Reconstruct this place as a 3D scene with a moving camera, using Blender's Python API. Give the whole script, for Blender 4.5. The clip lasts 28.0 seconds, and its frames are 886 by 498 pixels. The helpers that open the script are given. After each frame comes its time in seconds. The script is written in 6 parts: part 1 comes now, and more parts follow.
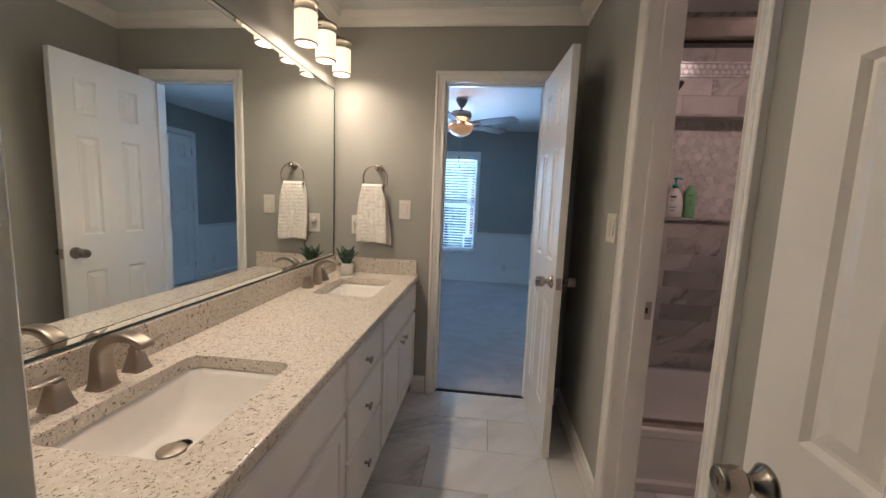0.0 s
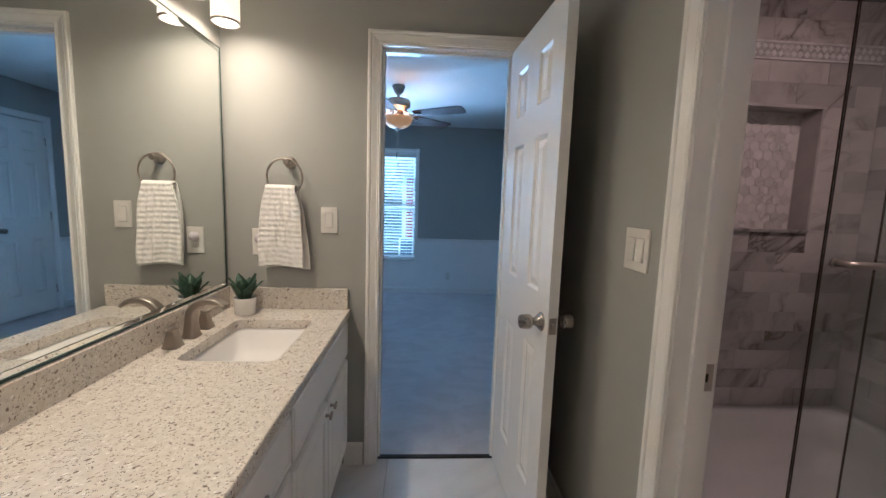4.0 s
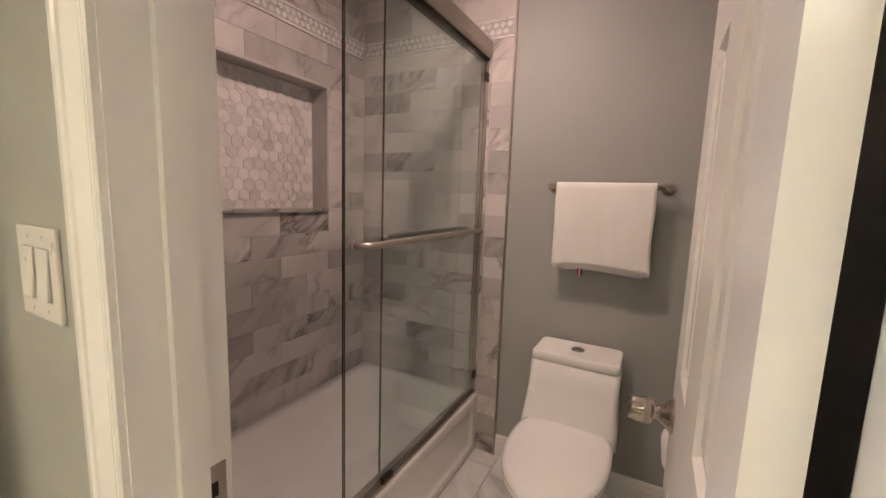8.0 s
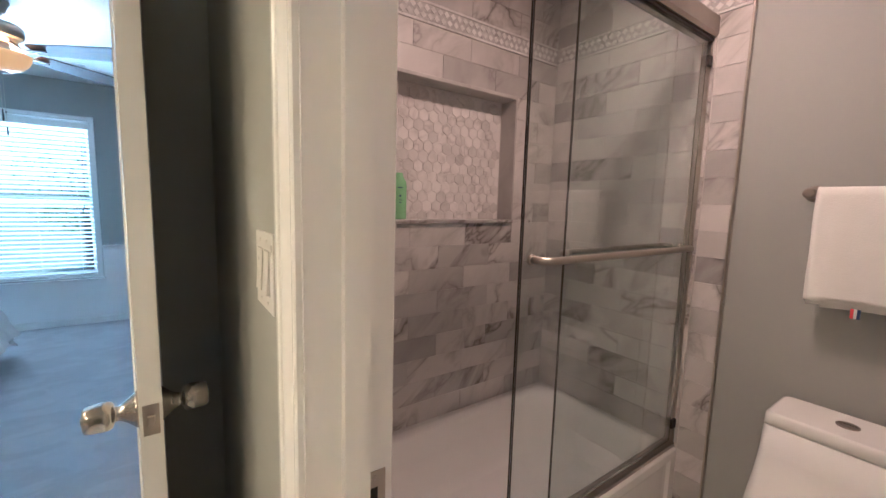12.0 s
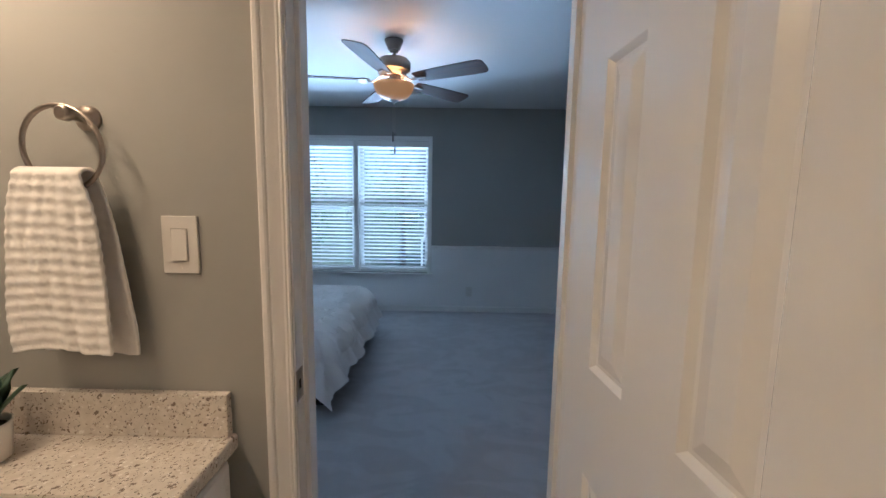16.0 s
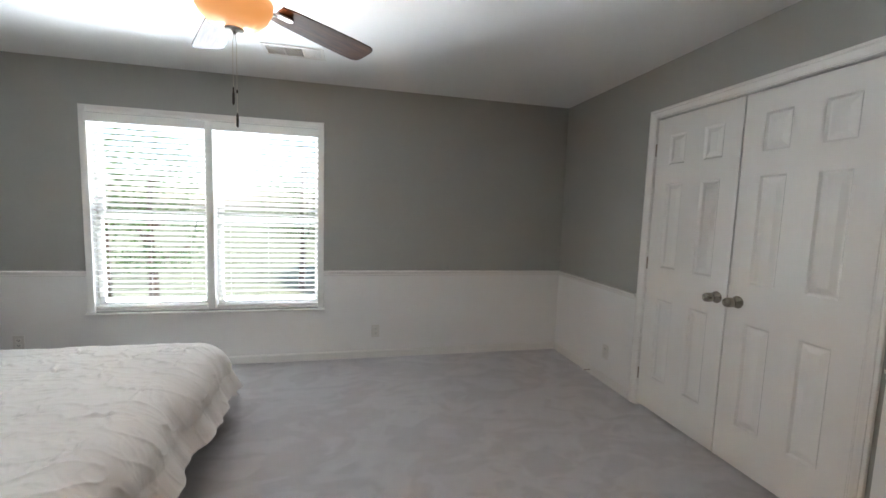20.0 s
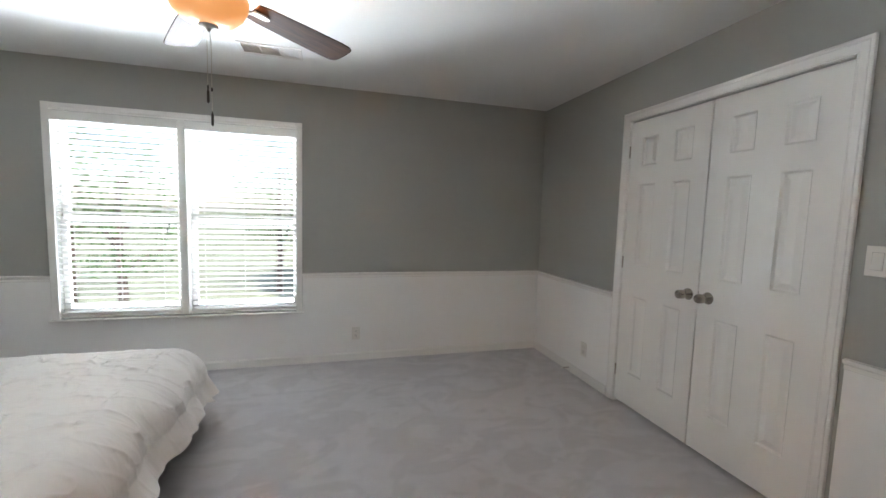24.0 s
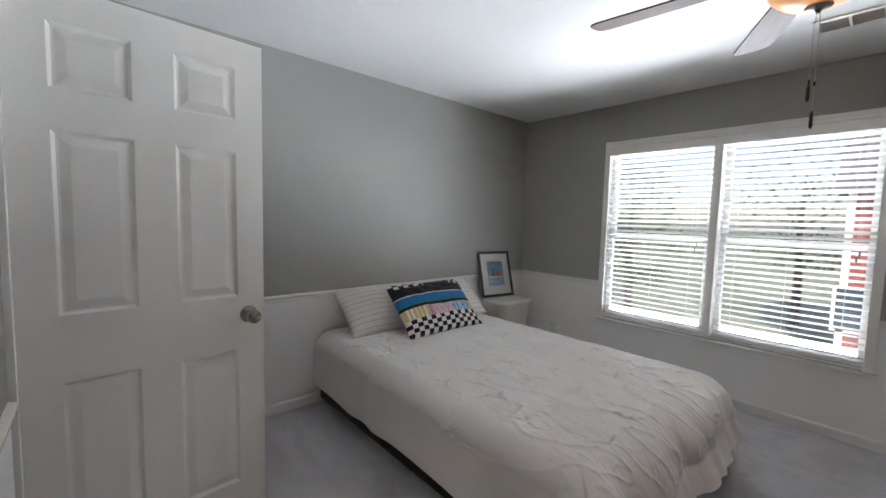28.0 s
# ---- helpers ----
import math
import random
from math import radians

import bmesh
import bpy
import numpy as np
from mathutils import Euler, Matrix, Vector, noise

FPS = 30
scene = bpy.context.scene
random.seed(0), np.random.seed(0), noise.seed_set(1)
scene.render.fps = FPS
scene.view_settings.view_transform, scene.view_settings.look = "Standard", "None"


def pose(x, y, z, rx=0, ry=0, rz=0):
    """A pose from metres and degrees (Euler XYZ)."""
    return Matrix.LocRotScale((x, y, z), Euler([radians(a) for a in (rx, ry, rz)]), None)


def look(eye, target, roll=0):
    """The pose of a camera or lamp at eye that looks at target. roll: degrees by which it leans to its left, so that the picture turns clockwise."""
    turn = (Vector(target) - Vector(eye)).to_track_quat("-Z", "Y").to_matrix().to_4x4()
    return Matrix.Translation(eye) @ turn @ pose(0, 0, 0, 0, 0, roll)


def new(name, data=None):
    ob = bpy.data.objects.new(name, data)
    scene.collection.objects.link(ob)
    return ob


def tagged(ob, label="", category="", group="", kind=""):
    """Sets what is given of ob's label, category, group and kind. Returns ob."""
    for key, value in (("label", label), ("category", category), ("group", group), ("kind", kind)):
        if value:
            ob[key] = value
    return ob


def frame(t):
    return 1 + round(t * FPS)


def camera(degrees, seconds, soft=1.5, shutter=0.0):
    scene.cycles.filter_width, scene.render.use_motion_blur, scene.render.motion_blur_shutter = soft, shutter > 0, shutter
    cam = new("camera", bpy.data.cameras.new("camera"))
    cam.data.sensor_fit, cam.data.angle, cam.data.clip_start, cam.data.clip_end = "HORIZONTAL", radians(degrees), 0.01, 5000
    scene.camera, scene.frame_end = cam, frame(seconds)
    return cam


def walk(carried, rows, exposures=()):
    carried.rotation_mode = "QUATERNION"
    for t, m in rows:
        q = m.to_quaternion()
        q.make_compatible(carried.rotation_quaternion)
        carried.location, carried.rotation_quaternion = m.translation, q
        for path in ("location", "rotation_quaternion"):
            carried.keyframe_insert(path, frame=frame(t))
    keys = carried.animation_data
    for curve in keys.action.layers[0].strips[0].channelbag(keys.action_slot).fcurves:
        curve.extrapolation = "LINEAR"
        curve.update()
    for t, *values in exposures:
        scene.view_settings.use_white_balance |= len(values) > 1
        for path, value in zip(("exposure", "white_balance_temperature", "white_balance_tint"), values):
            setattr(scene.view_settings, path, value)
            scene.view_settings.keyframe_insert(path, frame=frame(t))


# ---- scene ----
cam = camera(96.7, 28.0)
PATH = [
    (0, (0.067, 0.025, 1.303), (-0.145, 1.998, 1.054), 2.3),
    (0.5, (0.053, 0.083, 1.307), (-0.173, 2.054, 1.053), 2.2),
    (1, (0.058, 0.239, 1.327), (-0.227, 2.206, 1.111), 1.6),
    (1.5, (0.059, 0.352, 1.341), (-0.241, 2.319, 1.143), 1.3),
    (2, (-0.019, 0.46, 1.334), (-0.244, 2.436, 1.125), 1.6),
    (2.5, (-0.064, 0.519, 1.332), (-0.232, 2.5, 1.112), 2.1),
    (4.5, (0.014, 0.723, 1.326), (0.361, 2.678, 1.092), 1.9),
    (5, (0.069, 0.793, 1.333), (0.752, 2.66, 1.12), 2.1),
    (5.5, (0.042, 0.851, 1.347), (1.117, 2.524, 1.134), 2.4),
    (6, (0.033, 0.88, 1.339), (1.378, 2.342, 1.11), 2.6),
    (6.5, (0.059, 0.869, 1.338), (1.555, 2.172, 1.088), 2.7),
    (7, (0.14, 0.909, 1.331), (1.726, 2.103, 1.083), 2.6),
    (7.5, (0.284, 0.968, 1.336), (1.956, 2.038, 1.088), 2.4),
    (8, (0.394, 1.06, 1.326), (2.145, 1.99, 1.066), 1.9),
    (8.5, (0.47, 1.046, 1.333), (2.253, 1.938, 1.176), 1.4),
    (9, (0.506, 1.009, 1.38), (2.247, 1.992, 1.421), 0.5),
    (9.5, (0.522, 0.993, 1.388), (2.219, 2.048, 1.46), 0.0),
    (10, (0.527, 0.995, 1.34), (2.217, 2.062, 1.265), 0.1),
    (10.5, (0.529, 0.996, 1.317), (2.201, 2.077, 1.125), 0.3),
    (11, (0.518, 1.003, 1.324), (2.118, 2.182, 1.103), 0.6),
    (11.5, (0.511, 1.002, 1.324), (1.909, 2.416, 1.107), 1.0),
    (12, (0.466, 1.095, 1.324), (1.612, 2.717, 1.094), 1.6),
    (12.5, (0.409, 1.131, 1.333), (1.222, 2.944, 1.102), 1.8),
    (13, (0.321, 1.183, 1.333), (0.822, 3.104, 1.092), 1.6),
    (13.5, (0.25, 1.232, 1.331), (0.504, 3.2, 1.083), 1.2),
    (15.5, (0.171, 1.512, 1.327), (0.116, 3.494, 1.069), 1.0),
    (16, (0.102, 1.713, 1.328), (0.086, 3.698, 1.088), 0.9),
    (16.5, (0.083, 1.913, 1.326), (0.046, 3.901, 1.108), 0.4),
    (17, (0.11, 2.099, 1.331), (0.048, 4.086, 1.11), 0.4),
    (17.5, (0.057, 2.268, 1.354), (0.035, 4.253, 1.109), 0.2),
    (18, (0.074, 2.437, 1.338), (0.044, 4.423, 1.108), 0.3),
    (18.5, (0.099, 2.567, 1.335), (0.103, 4.554, 1.109), 1.0),
    (19, (0.106, 2.702, 1.331), (0.207, 4.686, 1.093), 1.3),
    (19.5, (0.157, 2.783, 1.342), (0.381, 4.758, 1.126), 1.8),
    (20, (0.169, 2.812, 1.35), (0.617, 4.752, 1.164), 1.9),
    (20.5, (0.199, 2.797, 1.347), (0.985, 4.627, 1.17), 1.4),
    (21, (0.249, 2.764, 1.348), (1.349, 4.424, 1.167), 1.7),
    (21.5, (0.28, 2.724, 1.371), (1.6, 4.215, 1.188), 2.1),
    (23.5, (0.205, 2.77, 1.325), (1.133, 4.535, 1.17), 1.7),
    (24, (0.167, 2.804, 1.342), (0.711, 4.721, 1.169), 1.7),
    (24.5, (0.143, 2.824, 1.329), (0.286, 4.812, 1.153), 1.3),
    (25, (0.099, 2.848, 1.337), (-0.114, 4.828, 1.149), 1.0),
    (25.5, (0.068, 2.868, 1.325), (-0.486, 4.78, 1.131), 1.1),
    (26, (0.012, 2.864, 1.329), (-0.84, 4.662, 1.123), 1.1),
    (26.5, (-0.031, 2.85, 1.324), (-1.134, 4.507, 1.122), 1.1),
    (27, (-0.054, 2.851, 1.333), (-1.345, 4.366, 1.139), 1.1),
    (27.5, (-0.075, 2.836, 1.327), (-1.493, 4.236, 1.158), 1.5),
    (28, (-0.083, 2.854, 1.347), (-1.573, 4.179, 1.191), 1.5),
]
# seconds, stops, kelvin, tint
EXPOSURES = [
    (0.0, 1.15, 4300, 7), (4.5, 1.2, 4050, 5), (6.0, 1.5, 4500, 7), (7.0, 1.7, 4800, 7), (8.0, 2.2, 4300, -1), (9.0, 2.42, 4100, -4), (11.8, 2.35, 4150, 1), (12.8, 1.55, 5200, 10), (15.5, 0.90, 4600, 10),
    (16.5, 0.90, 4800, 10), (17.0, 1.08, 5350, 12), (17.6, 1.6, 6100, 13), (18.2, 2.15, 6600, 15), (20.0, 2.2, 6600, 17), (21.2, 2.5, 6600, 17), (23.2, 2.4, 6600, 17), (24.2, 2.2, 6600, 17), (25.0, 2.0, 6600, 18), (27.0, 1.65, 6600, 20), (28.0, 1.5, 6600, 21),
]
SKY, GROUND_W, SKY_W, FAN_W, TOILET_W, SHADE_GLOW, BULB_W, BOWL_GLOW = 0.05, 1570.0, 100.0, 4.5, 3.7, 0.60, 7.0, 0.15
SLAT_TILT, FAN_TURN = -23.0, 43.0
walk(cam, [(t, look(eye, target, roll)) for t, eye, target, roll in PATH], EXPOSURES)

# ---- world, sun and large lights ----
world = bpy.data.worlds.new("sky")
scene.world = world
world.use_nodes = True
_nt = world.node_tree
_bg = _nt.nodes["Background"]
_sky = _nt.nodes.new("ShaderNodeTexSky")
_sky.sky_type, _sky.sun_disc = "NISHITA", False
_sky.sun_elevation, _sky.sun_rotation = radians(48), radians(150)
_nt.links.new(_sky.outputs["Color"], _bg.inputs["Color"])
_bg.inputs["Strength"].default_value = SKY

_sun = bpy.data.lights.new("sun", "SUN")
_sun.energy, _sun.angle, _sun.color = 2.0, radians(2), (1.0, 0.95, 0.88)
sun = new("sun", _sun)
sun.matrix_world = look((4, -8, 10), (0, 0, 0))

DAY = (0.80, 0.93, 1.0)


def lamp(name, kind, place, energy, color, size=0.05, size_y=None, target=None):
    data = bpy.data.lights.new(name, kind)
    data.energy, data.color = energy, color
    if kind == "AREA":
        data.shape, data.size, data.size_y = "RECTANGLE", size, size_y or size
    else:
        data.shadow_soft_size = size
    ob = new(name, data)
    ob.matrix_world = look(place, target) if target else Matrix.Translation(place)
    return ob


# unseen lamp added outside for sunlit ground, shining up through the blinds
lamp("ground_daylight", "AREA", (-0.956, 13.5, -2.1), GROUND_W, DAY, 13.0, 2.4, (-0.956, 6.45, 1.25))
# second unseen lamp, added above the window for sky light
lamp("sky_daylight", "AREA", (-0.956, 8.3, 4.0), SKY_W, DAY, 6.0, 2.0, (-0.956, 6.45, 1.4))
lamp("fan_bulb", "POINT", (-0.27, 4.49, 2.075), FAN_W, (1.0, 0.62, 0.33), 0.05)
lamp("toilet_room_lamp", "AREA", (1.50, 1.66, 2.385), TOILET_W, (1.0, 0.53, 0.305), 0.16, 0.16, (1.50, 1.66, 0.0))


# ---- materials ----
def node(nt, kind, **values):
    n = nt.nodes.new(kind)
    for key, value in values.items():
        if key in n.inputs:
            n.inputs[key].default_value = value
    return n


def base_material(name, rough=0.5, metal=0.0, spec=None):
    m = bpy.data.materials.new(name)
    m.use_nodes = True
    b = m.node_tree.nodes["Principled BSDF"]
    b.inputs["Roughness"].default_value = rough
    b.inputs["Metallic"].default_value = metal
    if spec is not None:
        b.inputs["Specular IOR Level"].default_value = spec
    return m, m.node_tree, b


def coords(nt, shift=False):
    tc = nt.nodes.new("ShaderNodeTexCoord")
    if not shift:
        return tc.outputs["Object"]
    info = nt.nodes.new("ShaderNodeObjectInfo")
    mul = node(nt, "ShaderNodeVectorMath")
    mul.operation = "SCALE"
    mul.inputs["Scale"].default_value = 37.0
    comb = nt.nodes.new("ShaderNodeCombineXYZ")
    for k in ("X", "Y", "Z"):
        nt.links.new(info.outputs["Random"], comb.inputs[k])
    nt.links.new(comb.outputs[0], mul.inputs[0])
    add = nt.nodes.new("ShaderNodeVectorMath")
    nt.links.new(tc.outputs["Object"], add.inputs[0])
    nt.links.new(mul.outputs[0], add.inputs[1])
    return add.outputs[0]


def noise_tex(nt, vec, scale, detail=4.0, rough=0.55, distortion=0.0):
    n = node(nt, "ShaderNodeTexNoise", Scale=scale, Detail=detail, Roughness=rough, Distortion=distortion)
    nt.links.new(vec, n.inputs["Vector"])
    return n.outputs["Fac"]


def ramp(nt, fac, stops):
    r = nt.nodes.new("ShaderNodeValToRGB")
    while len(r.color_ramp.elements) < len(stops):
        r.color_ramp.elements.new(0.5)
    for e, (p, c) in zip(r.color_ramp.elements, stops):
        e.position = p
        e.color = (*c, 1) if not isinstance(c, float) else (c, c, c, 1)
    nt.links.new(fac, r.inputs["Fac"])
    return r.outputs["Color"]


def mix(nt, fac, a, b, mode="MIX"):
    m = nt.nodes.new("ShaderNodeMix")
    m.data_type, m.blend_type = "RGBA", mode
    for sock, v in ((m.inputs["Factor"], fac), (m.inputs["A"], a), (m.inputs["B"], b)):
        if hasattr(v, "links"):
            nt.links.new(v, sock)
        else:
            sock.default_value = v if sock.type == "VALUE" else (*v, 1) if len(v) == 3 else v
    return m.outputs["Result"]


def bump(nt, b, height, strength=0.3, distance=0.002):
    n = node(nt, "ShaderNodeBump", Strength=strength, Distance=distance)
    nt.links.new(height, n.inputs["Height"])
    nt.links.new(n.outputs["Normal"], b.inputs["Normal"])


def plain(name, col, rough=0.5, metal=0.0, var=0.06, scale=3.0, grain=120.0, relief=0.08, spec=None, sheen=0.12):
    """Paint, plastic, ceramic or metal: soft large variation, fine grain in bump and gloss."""
    m, nt, b = base_material(name, rough, metal, spec)
    v = coords(nt)
    big = noise_tex(nt, v, scale, 5.0)
    lo = tuple(max(0.0, c * (1 - var)) for c in col)
    hi = tuple(min(1.0, c * (1 + var)) for c in col)
    nt.links.new(ramp(nt, big, [(0.3, lo), (0.7, hi)]), b.inputs["Base Color"])
    if relief:
        bump(nt, b, noise_tex(nt, v, grain, 3.0), relief, 0.001)
    rr = ramp(nt, noise_tex(nt, v, scale * 4, 3.0), [(0.3, max(0.02, rough * (1 - sheen))), (0.7, min(1.0, rough * (1 + sheen)))])
    nt.links.new(rr, b.inputs["Roughness"])
    return m


def marble(name, base, dark, shade=0.12, scale=3.2, rough=0.22, streak=1.0, soft=1.0):
    m, nt, b = base_material(name, rough)
    v = coords(nt, True)
    if streak != 1.0:
        for values in ({"Rotation": (0, 0.75, 0)}, {"Scale": (1 / streak, 1, streak)}):
            mp = node(nt, "ShaderNodeMapping", **values)
            nt.links.new(v, mp.inputs["Vector"])
            v = mp.outputs[0]
    warp = noise_tex(nt, v, scale * 0.8, 6.0, 0.6, 1.2)
    veins = noise_tex(nt, v, scale, 4.5, 0.52, 1.5)
    sub = node(nt, "ShaderNodeMath")
    sub.operation = "SUBTRACT"
    nt.links.new(veins, sub.inputs[0])
    sub.inputs[1].default_value = 0.5
    ab = nt.nodes.new("ShaderNodeMath")
    ab.operation = "ABSOLUTE"
    nt.links.new(sub.outputs[0], ab.inputs[0])
    vein = ramp(nt, ab.outputs[0], [(0.0, 1.0), (0.012 * soft, 0.55), (0.06 * soft, 0.0)])
    cloud = ramp(nt, warp, [(0.32, tuple(c * 0.80 for c in base)), (0.55, base)])
    gate = ramp(nt, noise_tex(nt, v, scale * 0.5, 2.0), [(0.42, 0.0), (0.62, 1.0)])
    both = mix(nt, 1.0, vein, gate, "MULTIPLY")
    col = mix(nt, both, cloud, dark)
    info = nt.nodes.new("ShaderNodeObjectInfo")
    per = ramp(nt, info.outputs["Random"], [(0.0, 1.0 - 2.2 * shade), (0.35, 1.0 - shade * 0.5), (1.0, 1.0 + shade * 0.4)])
    nt.links.new(mix(nt, 1.0, col, per, "MULTIPLY"), b.inputs["Base Color"])
    bump(nt, b, noise_tex(nt, v, 30.0, 2.0), 0.04, 0.001)
    return m


def quartz(name):
    m, nt, b = base_material(name, 0.22)
    v = coords(nt)
    col = ramp(nt, noise_tex(nt, v, 60.0, 4.0), [(0.3, (0.59, 0.54, 0.465)), (0.7, (0.71, 0.665, 0.59))])
    for scale, size, tone, seed in ((55, 0.22, (0.22, 0.18, 0.15), 0.0), (95, 0.25, (0.33, 0.27, 0.21), 3.7), (70, 0.2, (0.82, 0.79, 0.73), 9.1), (140, 0.27, (0.12, 0.10, 0.09), 5.3)):
        add = nt.nodes.new("ShaderNodeVectorMath")
        nt.links.new(v, add.inputs[0])
        add.inputs[1].default_value = (seed, seed * 0.7, seed * 1.3)
        n2 = noise_tex(nt, add.outputs[0], scale * 0.7, 2.0)
        vo = node(nt, "ShaderNodeTexVoronoi", Scale=float(scale))
        warped = mix(nt, 0.04, add.outputs[0], n2, "ADD")
        nt.links.new(warped, vo.inputs["Vector"])
        pick = ramp(nt, vo.outputs["Color"], [(0.57, 0.0), (0.63, 1.0)])
        spot = ramp(nt, vo.outputs["Distance"], [(size, 1.0), (size + 0.06, 0.0)])
        col = mix(nt, mix(nt, 1.0, spot, pick, "MULTIPLY"), col, tone)
    nt.links.new(col, b.inputs["Base Color"])
    bump(nt, b, noise_tex(nt, v, 90.0, 3.0), 0.05, 0.001)
    return m


def wood(name, lo, hi, rough=0.4):
    m, nt, b = base_material(name, rough)
    v = coords(nt)
    mp = node(nt, "ShaderNodeMapping", Scale=(3.0, 40.0, 40.0))
    nt.links.new(v, mp.inputs["Vector"])
    g = noise_tex(nt, mp.outputs[0], 2.0, 6.0, 0.6, 0.6)
    nt.links.new(ramp(nt, g, [(0.3, lo), (0.7, hi)]), b.inputs["Base Color"])
    bump(nt, b, g, 0.1, 0.001)
    return m


def fabric(name, col, rough=0.9, weave=900.0, var=0.08, relief=0.25, fuzz=0.3):
    m, nt, b = base_material(name, rough, 0.0, 0.2)
    v = coords(nt)
    c = ramp(nt, noise_tex(nt, v, 5.0, 4.0), [(0.3, tuple(x * (1 - var) for x in col)), (0.7, tuple(min(1, x * (1 + var)) for x in col))])
    nt.links.new(c, b.inputs["Base Color"])
    b.inputs["Sheen Weight"].default_value = fuzz
    bump(nt, b, noise_tex(nt, v, weave, 2.0), relief, 0.0015)
    return m


def carpet(name):
    m, nt, b = base_material(name, 0.95, 0.0, 0.1)
    v = coords(nt)
    mp = node(nt, "ShaderNodeMapping", Scale=(0.85, 1.5, 1.0), Rotation=(0, 0, 0.5))
    nt.links.new(v, mp.inputs["Vector"])
    tracks = noise_tex(nt, mp.outputs[0], 3.0, 3.0, 0.5, 1.6)
    blotch = noise_tex(nt, v, 9.0, 5.0, 0.6)
    pile = noise_tex(nt, v, 420.0, 3.0, 0.7)
    c1 = ramp(nt, tracks, [(0.46, (0.455, 0.435, 0.44)), (0.52, (0.575, 0.555, 0.56))])
    c2 = mix(nt, 0.35, c1, ramp(nt, blotch, [(0.3, (0.41, 0.39, 0.40)), (0.7, (0.60, 0.58, 0.585))]))
    c3 = mix(nt, 0.35, c2, ramp(nt, pile, [(0.3, (0.36, 0.345, 0.355)), (0.7, (0.70, 0.68, 0.685))]))
    nt.links.new(c3, b.inputs["Base Color"])
    b.inputs["Sheen Weight"].default_value = 0.4
    bump(nt, b, pile, 0.7, 0.006)
    return m


def glass_material(name, tint=(0.93, 0.97, 0.95), rough=0.0):
    m, nt, b = base_material(name, rough)
    b.inputs["Base Color"].default_value = (*tint, 1)
    b.inputs["Transmission Weight"].default_value = 1.0
    b.inputs["IOR"].default_value = 1.45
    return m


def glow(name, col, strength, base=(0.8, 0.8, 0.8), rough=0.4):
    m, nt, b = base_material(name, rough)
    b.inputs["Base Color"].default_value = (*base, 1)
    b.inputs["Emission Color"].default_value = (*col, 1)
    b.inputs["Emission Strength"].default_value = strength
    return m


GREY = plain("grey_wall_paint", (0.355, 0.355, 0.325), 0.62, var=0.03, scale=1.3, grain=260, relief=0.12)
WHITE = plain("white_semigloss_trim", (0.82, 0.805, 0.765), 0.24, var=0.012, scale=1.2, grain=110, relief=0.010, sheen=0.05)
WAINSCOT = plain("white_wainscot_paint", (0.81, 0.80, 0.775), 0.5, var=0.02, scale=1.5, grain=200, relief=0.08)
DOORPAINT = plain("white_door_paint", (0.82, 0.805, 0.765), 0.21, var=0.012, scale=1.2, grain=150, relief=0.012, sheen=0.05)
CEILING = plain("white_ceiling_paint", (0.74, 0.74, 0.72), 0.8, var=0.02, scale=1.0, grain=300, relief=0.15)
CABINET = plain("white_cabinet_paint", (0.75, 0.74, 0.71), 0.32, var=0.012, scale=1.2, grain=130, relief=0.012, sheen=0.05)
PORCELAIN = plain("white_porcelain", (0.80, 0.78, 0.75), 0.07, var=0.01, scale=2.0, relief=0.0)
ACRYLIC = plain("white_tub_enamel", (0.78, 0.76, 0.73), 0.14, var=0.015, scale=2.0, relief=0.0)
NICKEL = plain("brushed_nickel", (0.40, 0.355, 0.305), 0.36, 1.0, var=0.06, scale=12, grain=500, relief=0.06)
SATIN = plain("satin_nickel_knob", (0.41, 0.37, 0.32), 0.19, 1.0, var=0.04, scale=12, grain=500, relief=0.03)
BRONZEGLASS = plain("dark_bronze", (0.05, 0.04, 0.035), 0.4, 0.6, var=0.1, relief=0.02)
PLASTIC = plain("white_plate_plastic", (0.71, 0.69, 0.64), 0.3, var=0.01, relief=0.0)
DARK = plain("dark_gap", (0.02, 0.018, 0.016), 0.8, var=0.1, relief=0.0)
BLACKFAB = fabric("black_bed_fabric", (0.012, 0.011, 0.012), 0.95)
GROUT = plain("pale_grout", (0.53, 0.495, 0.465), 0.9, var=0.06, scale=12, grain=250, relief=0.3)
WALLMARBLE = marble("marble_wall_tile", (0.57, 0.53, 0.50), (0.15, 0.125, 0.11), 0.16, 2.5, 0.40, 1.5, 1.3)
FLOORMARBLE = marble("marble_floor_tile", (0.70, 0.685, 0.66), (0.40, 0.395, 0.385), 0.04, 1.5, 0.2, 1.7, 1.5)
HEXMARBLE = marble("marble_hexagon", (0.70, 0.655, 0.625), (0.42, 0.38, 0.365), 0.08, 5.0, 0.10)
NICHEGROUT = plain("light_mosaic_grout", (0.64, 0.60, 0.57), 0.9, var=0.05, scale=12, grain=250, relief=0.3)
DIAMOND = marble("white_diamond_chip", (0.74, 0.71, 0.68), (0.5, 0.47, 0.45), 0.06, 9.0, 0.18)
LATTICE = marble("grey_lattice_stone", (0.50, 0.475, 0.455), (0.3, 0.28, 0.27), 0.08, 8.0, 0.25)
QUARTZ = quartz("speckled_quartz")
CARPET = carpet("grey_carpet")
GLASS = glass_material("clear_glass", (0.90, 0.95, 0.93))
CLEARGLASS = glass_material("window_glass", (0.98, 0.99, 0.99))
MIRROR = plain("mirror_silver", (0.90, 0.92, 0.90), 0.01, 1.0, var=0.0, relief=0.0)
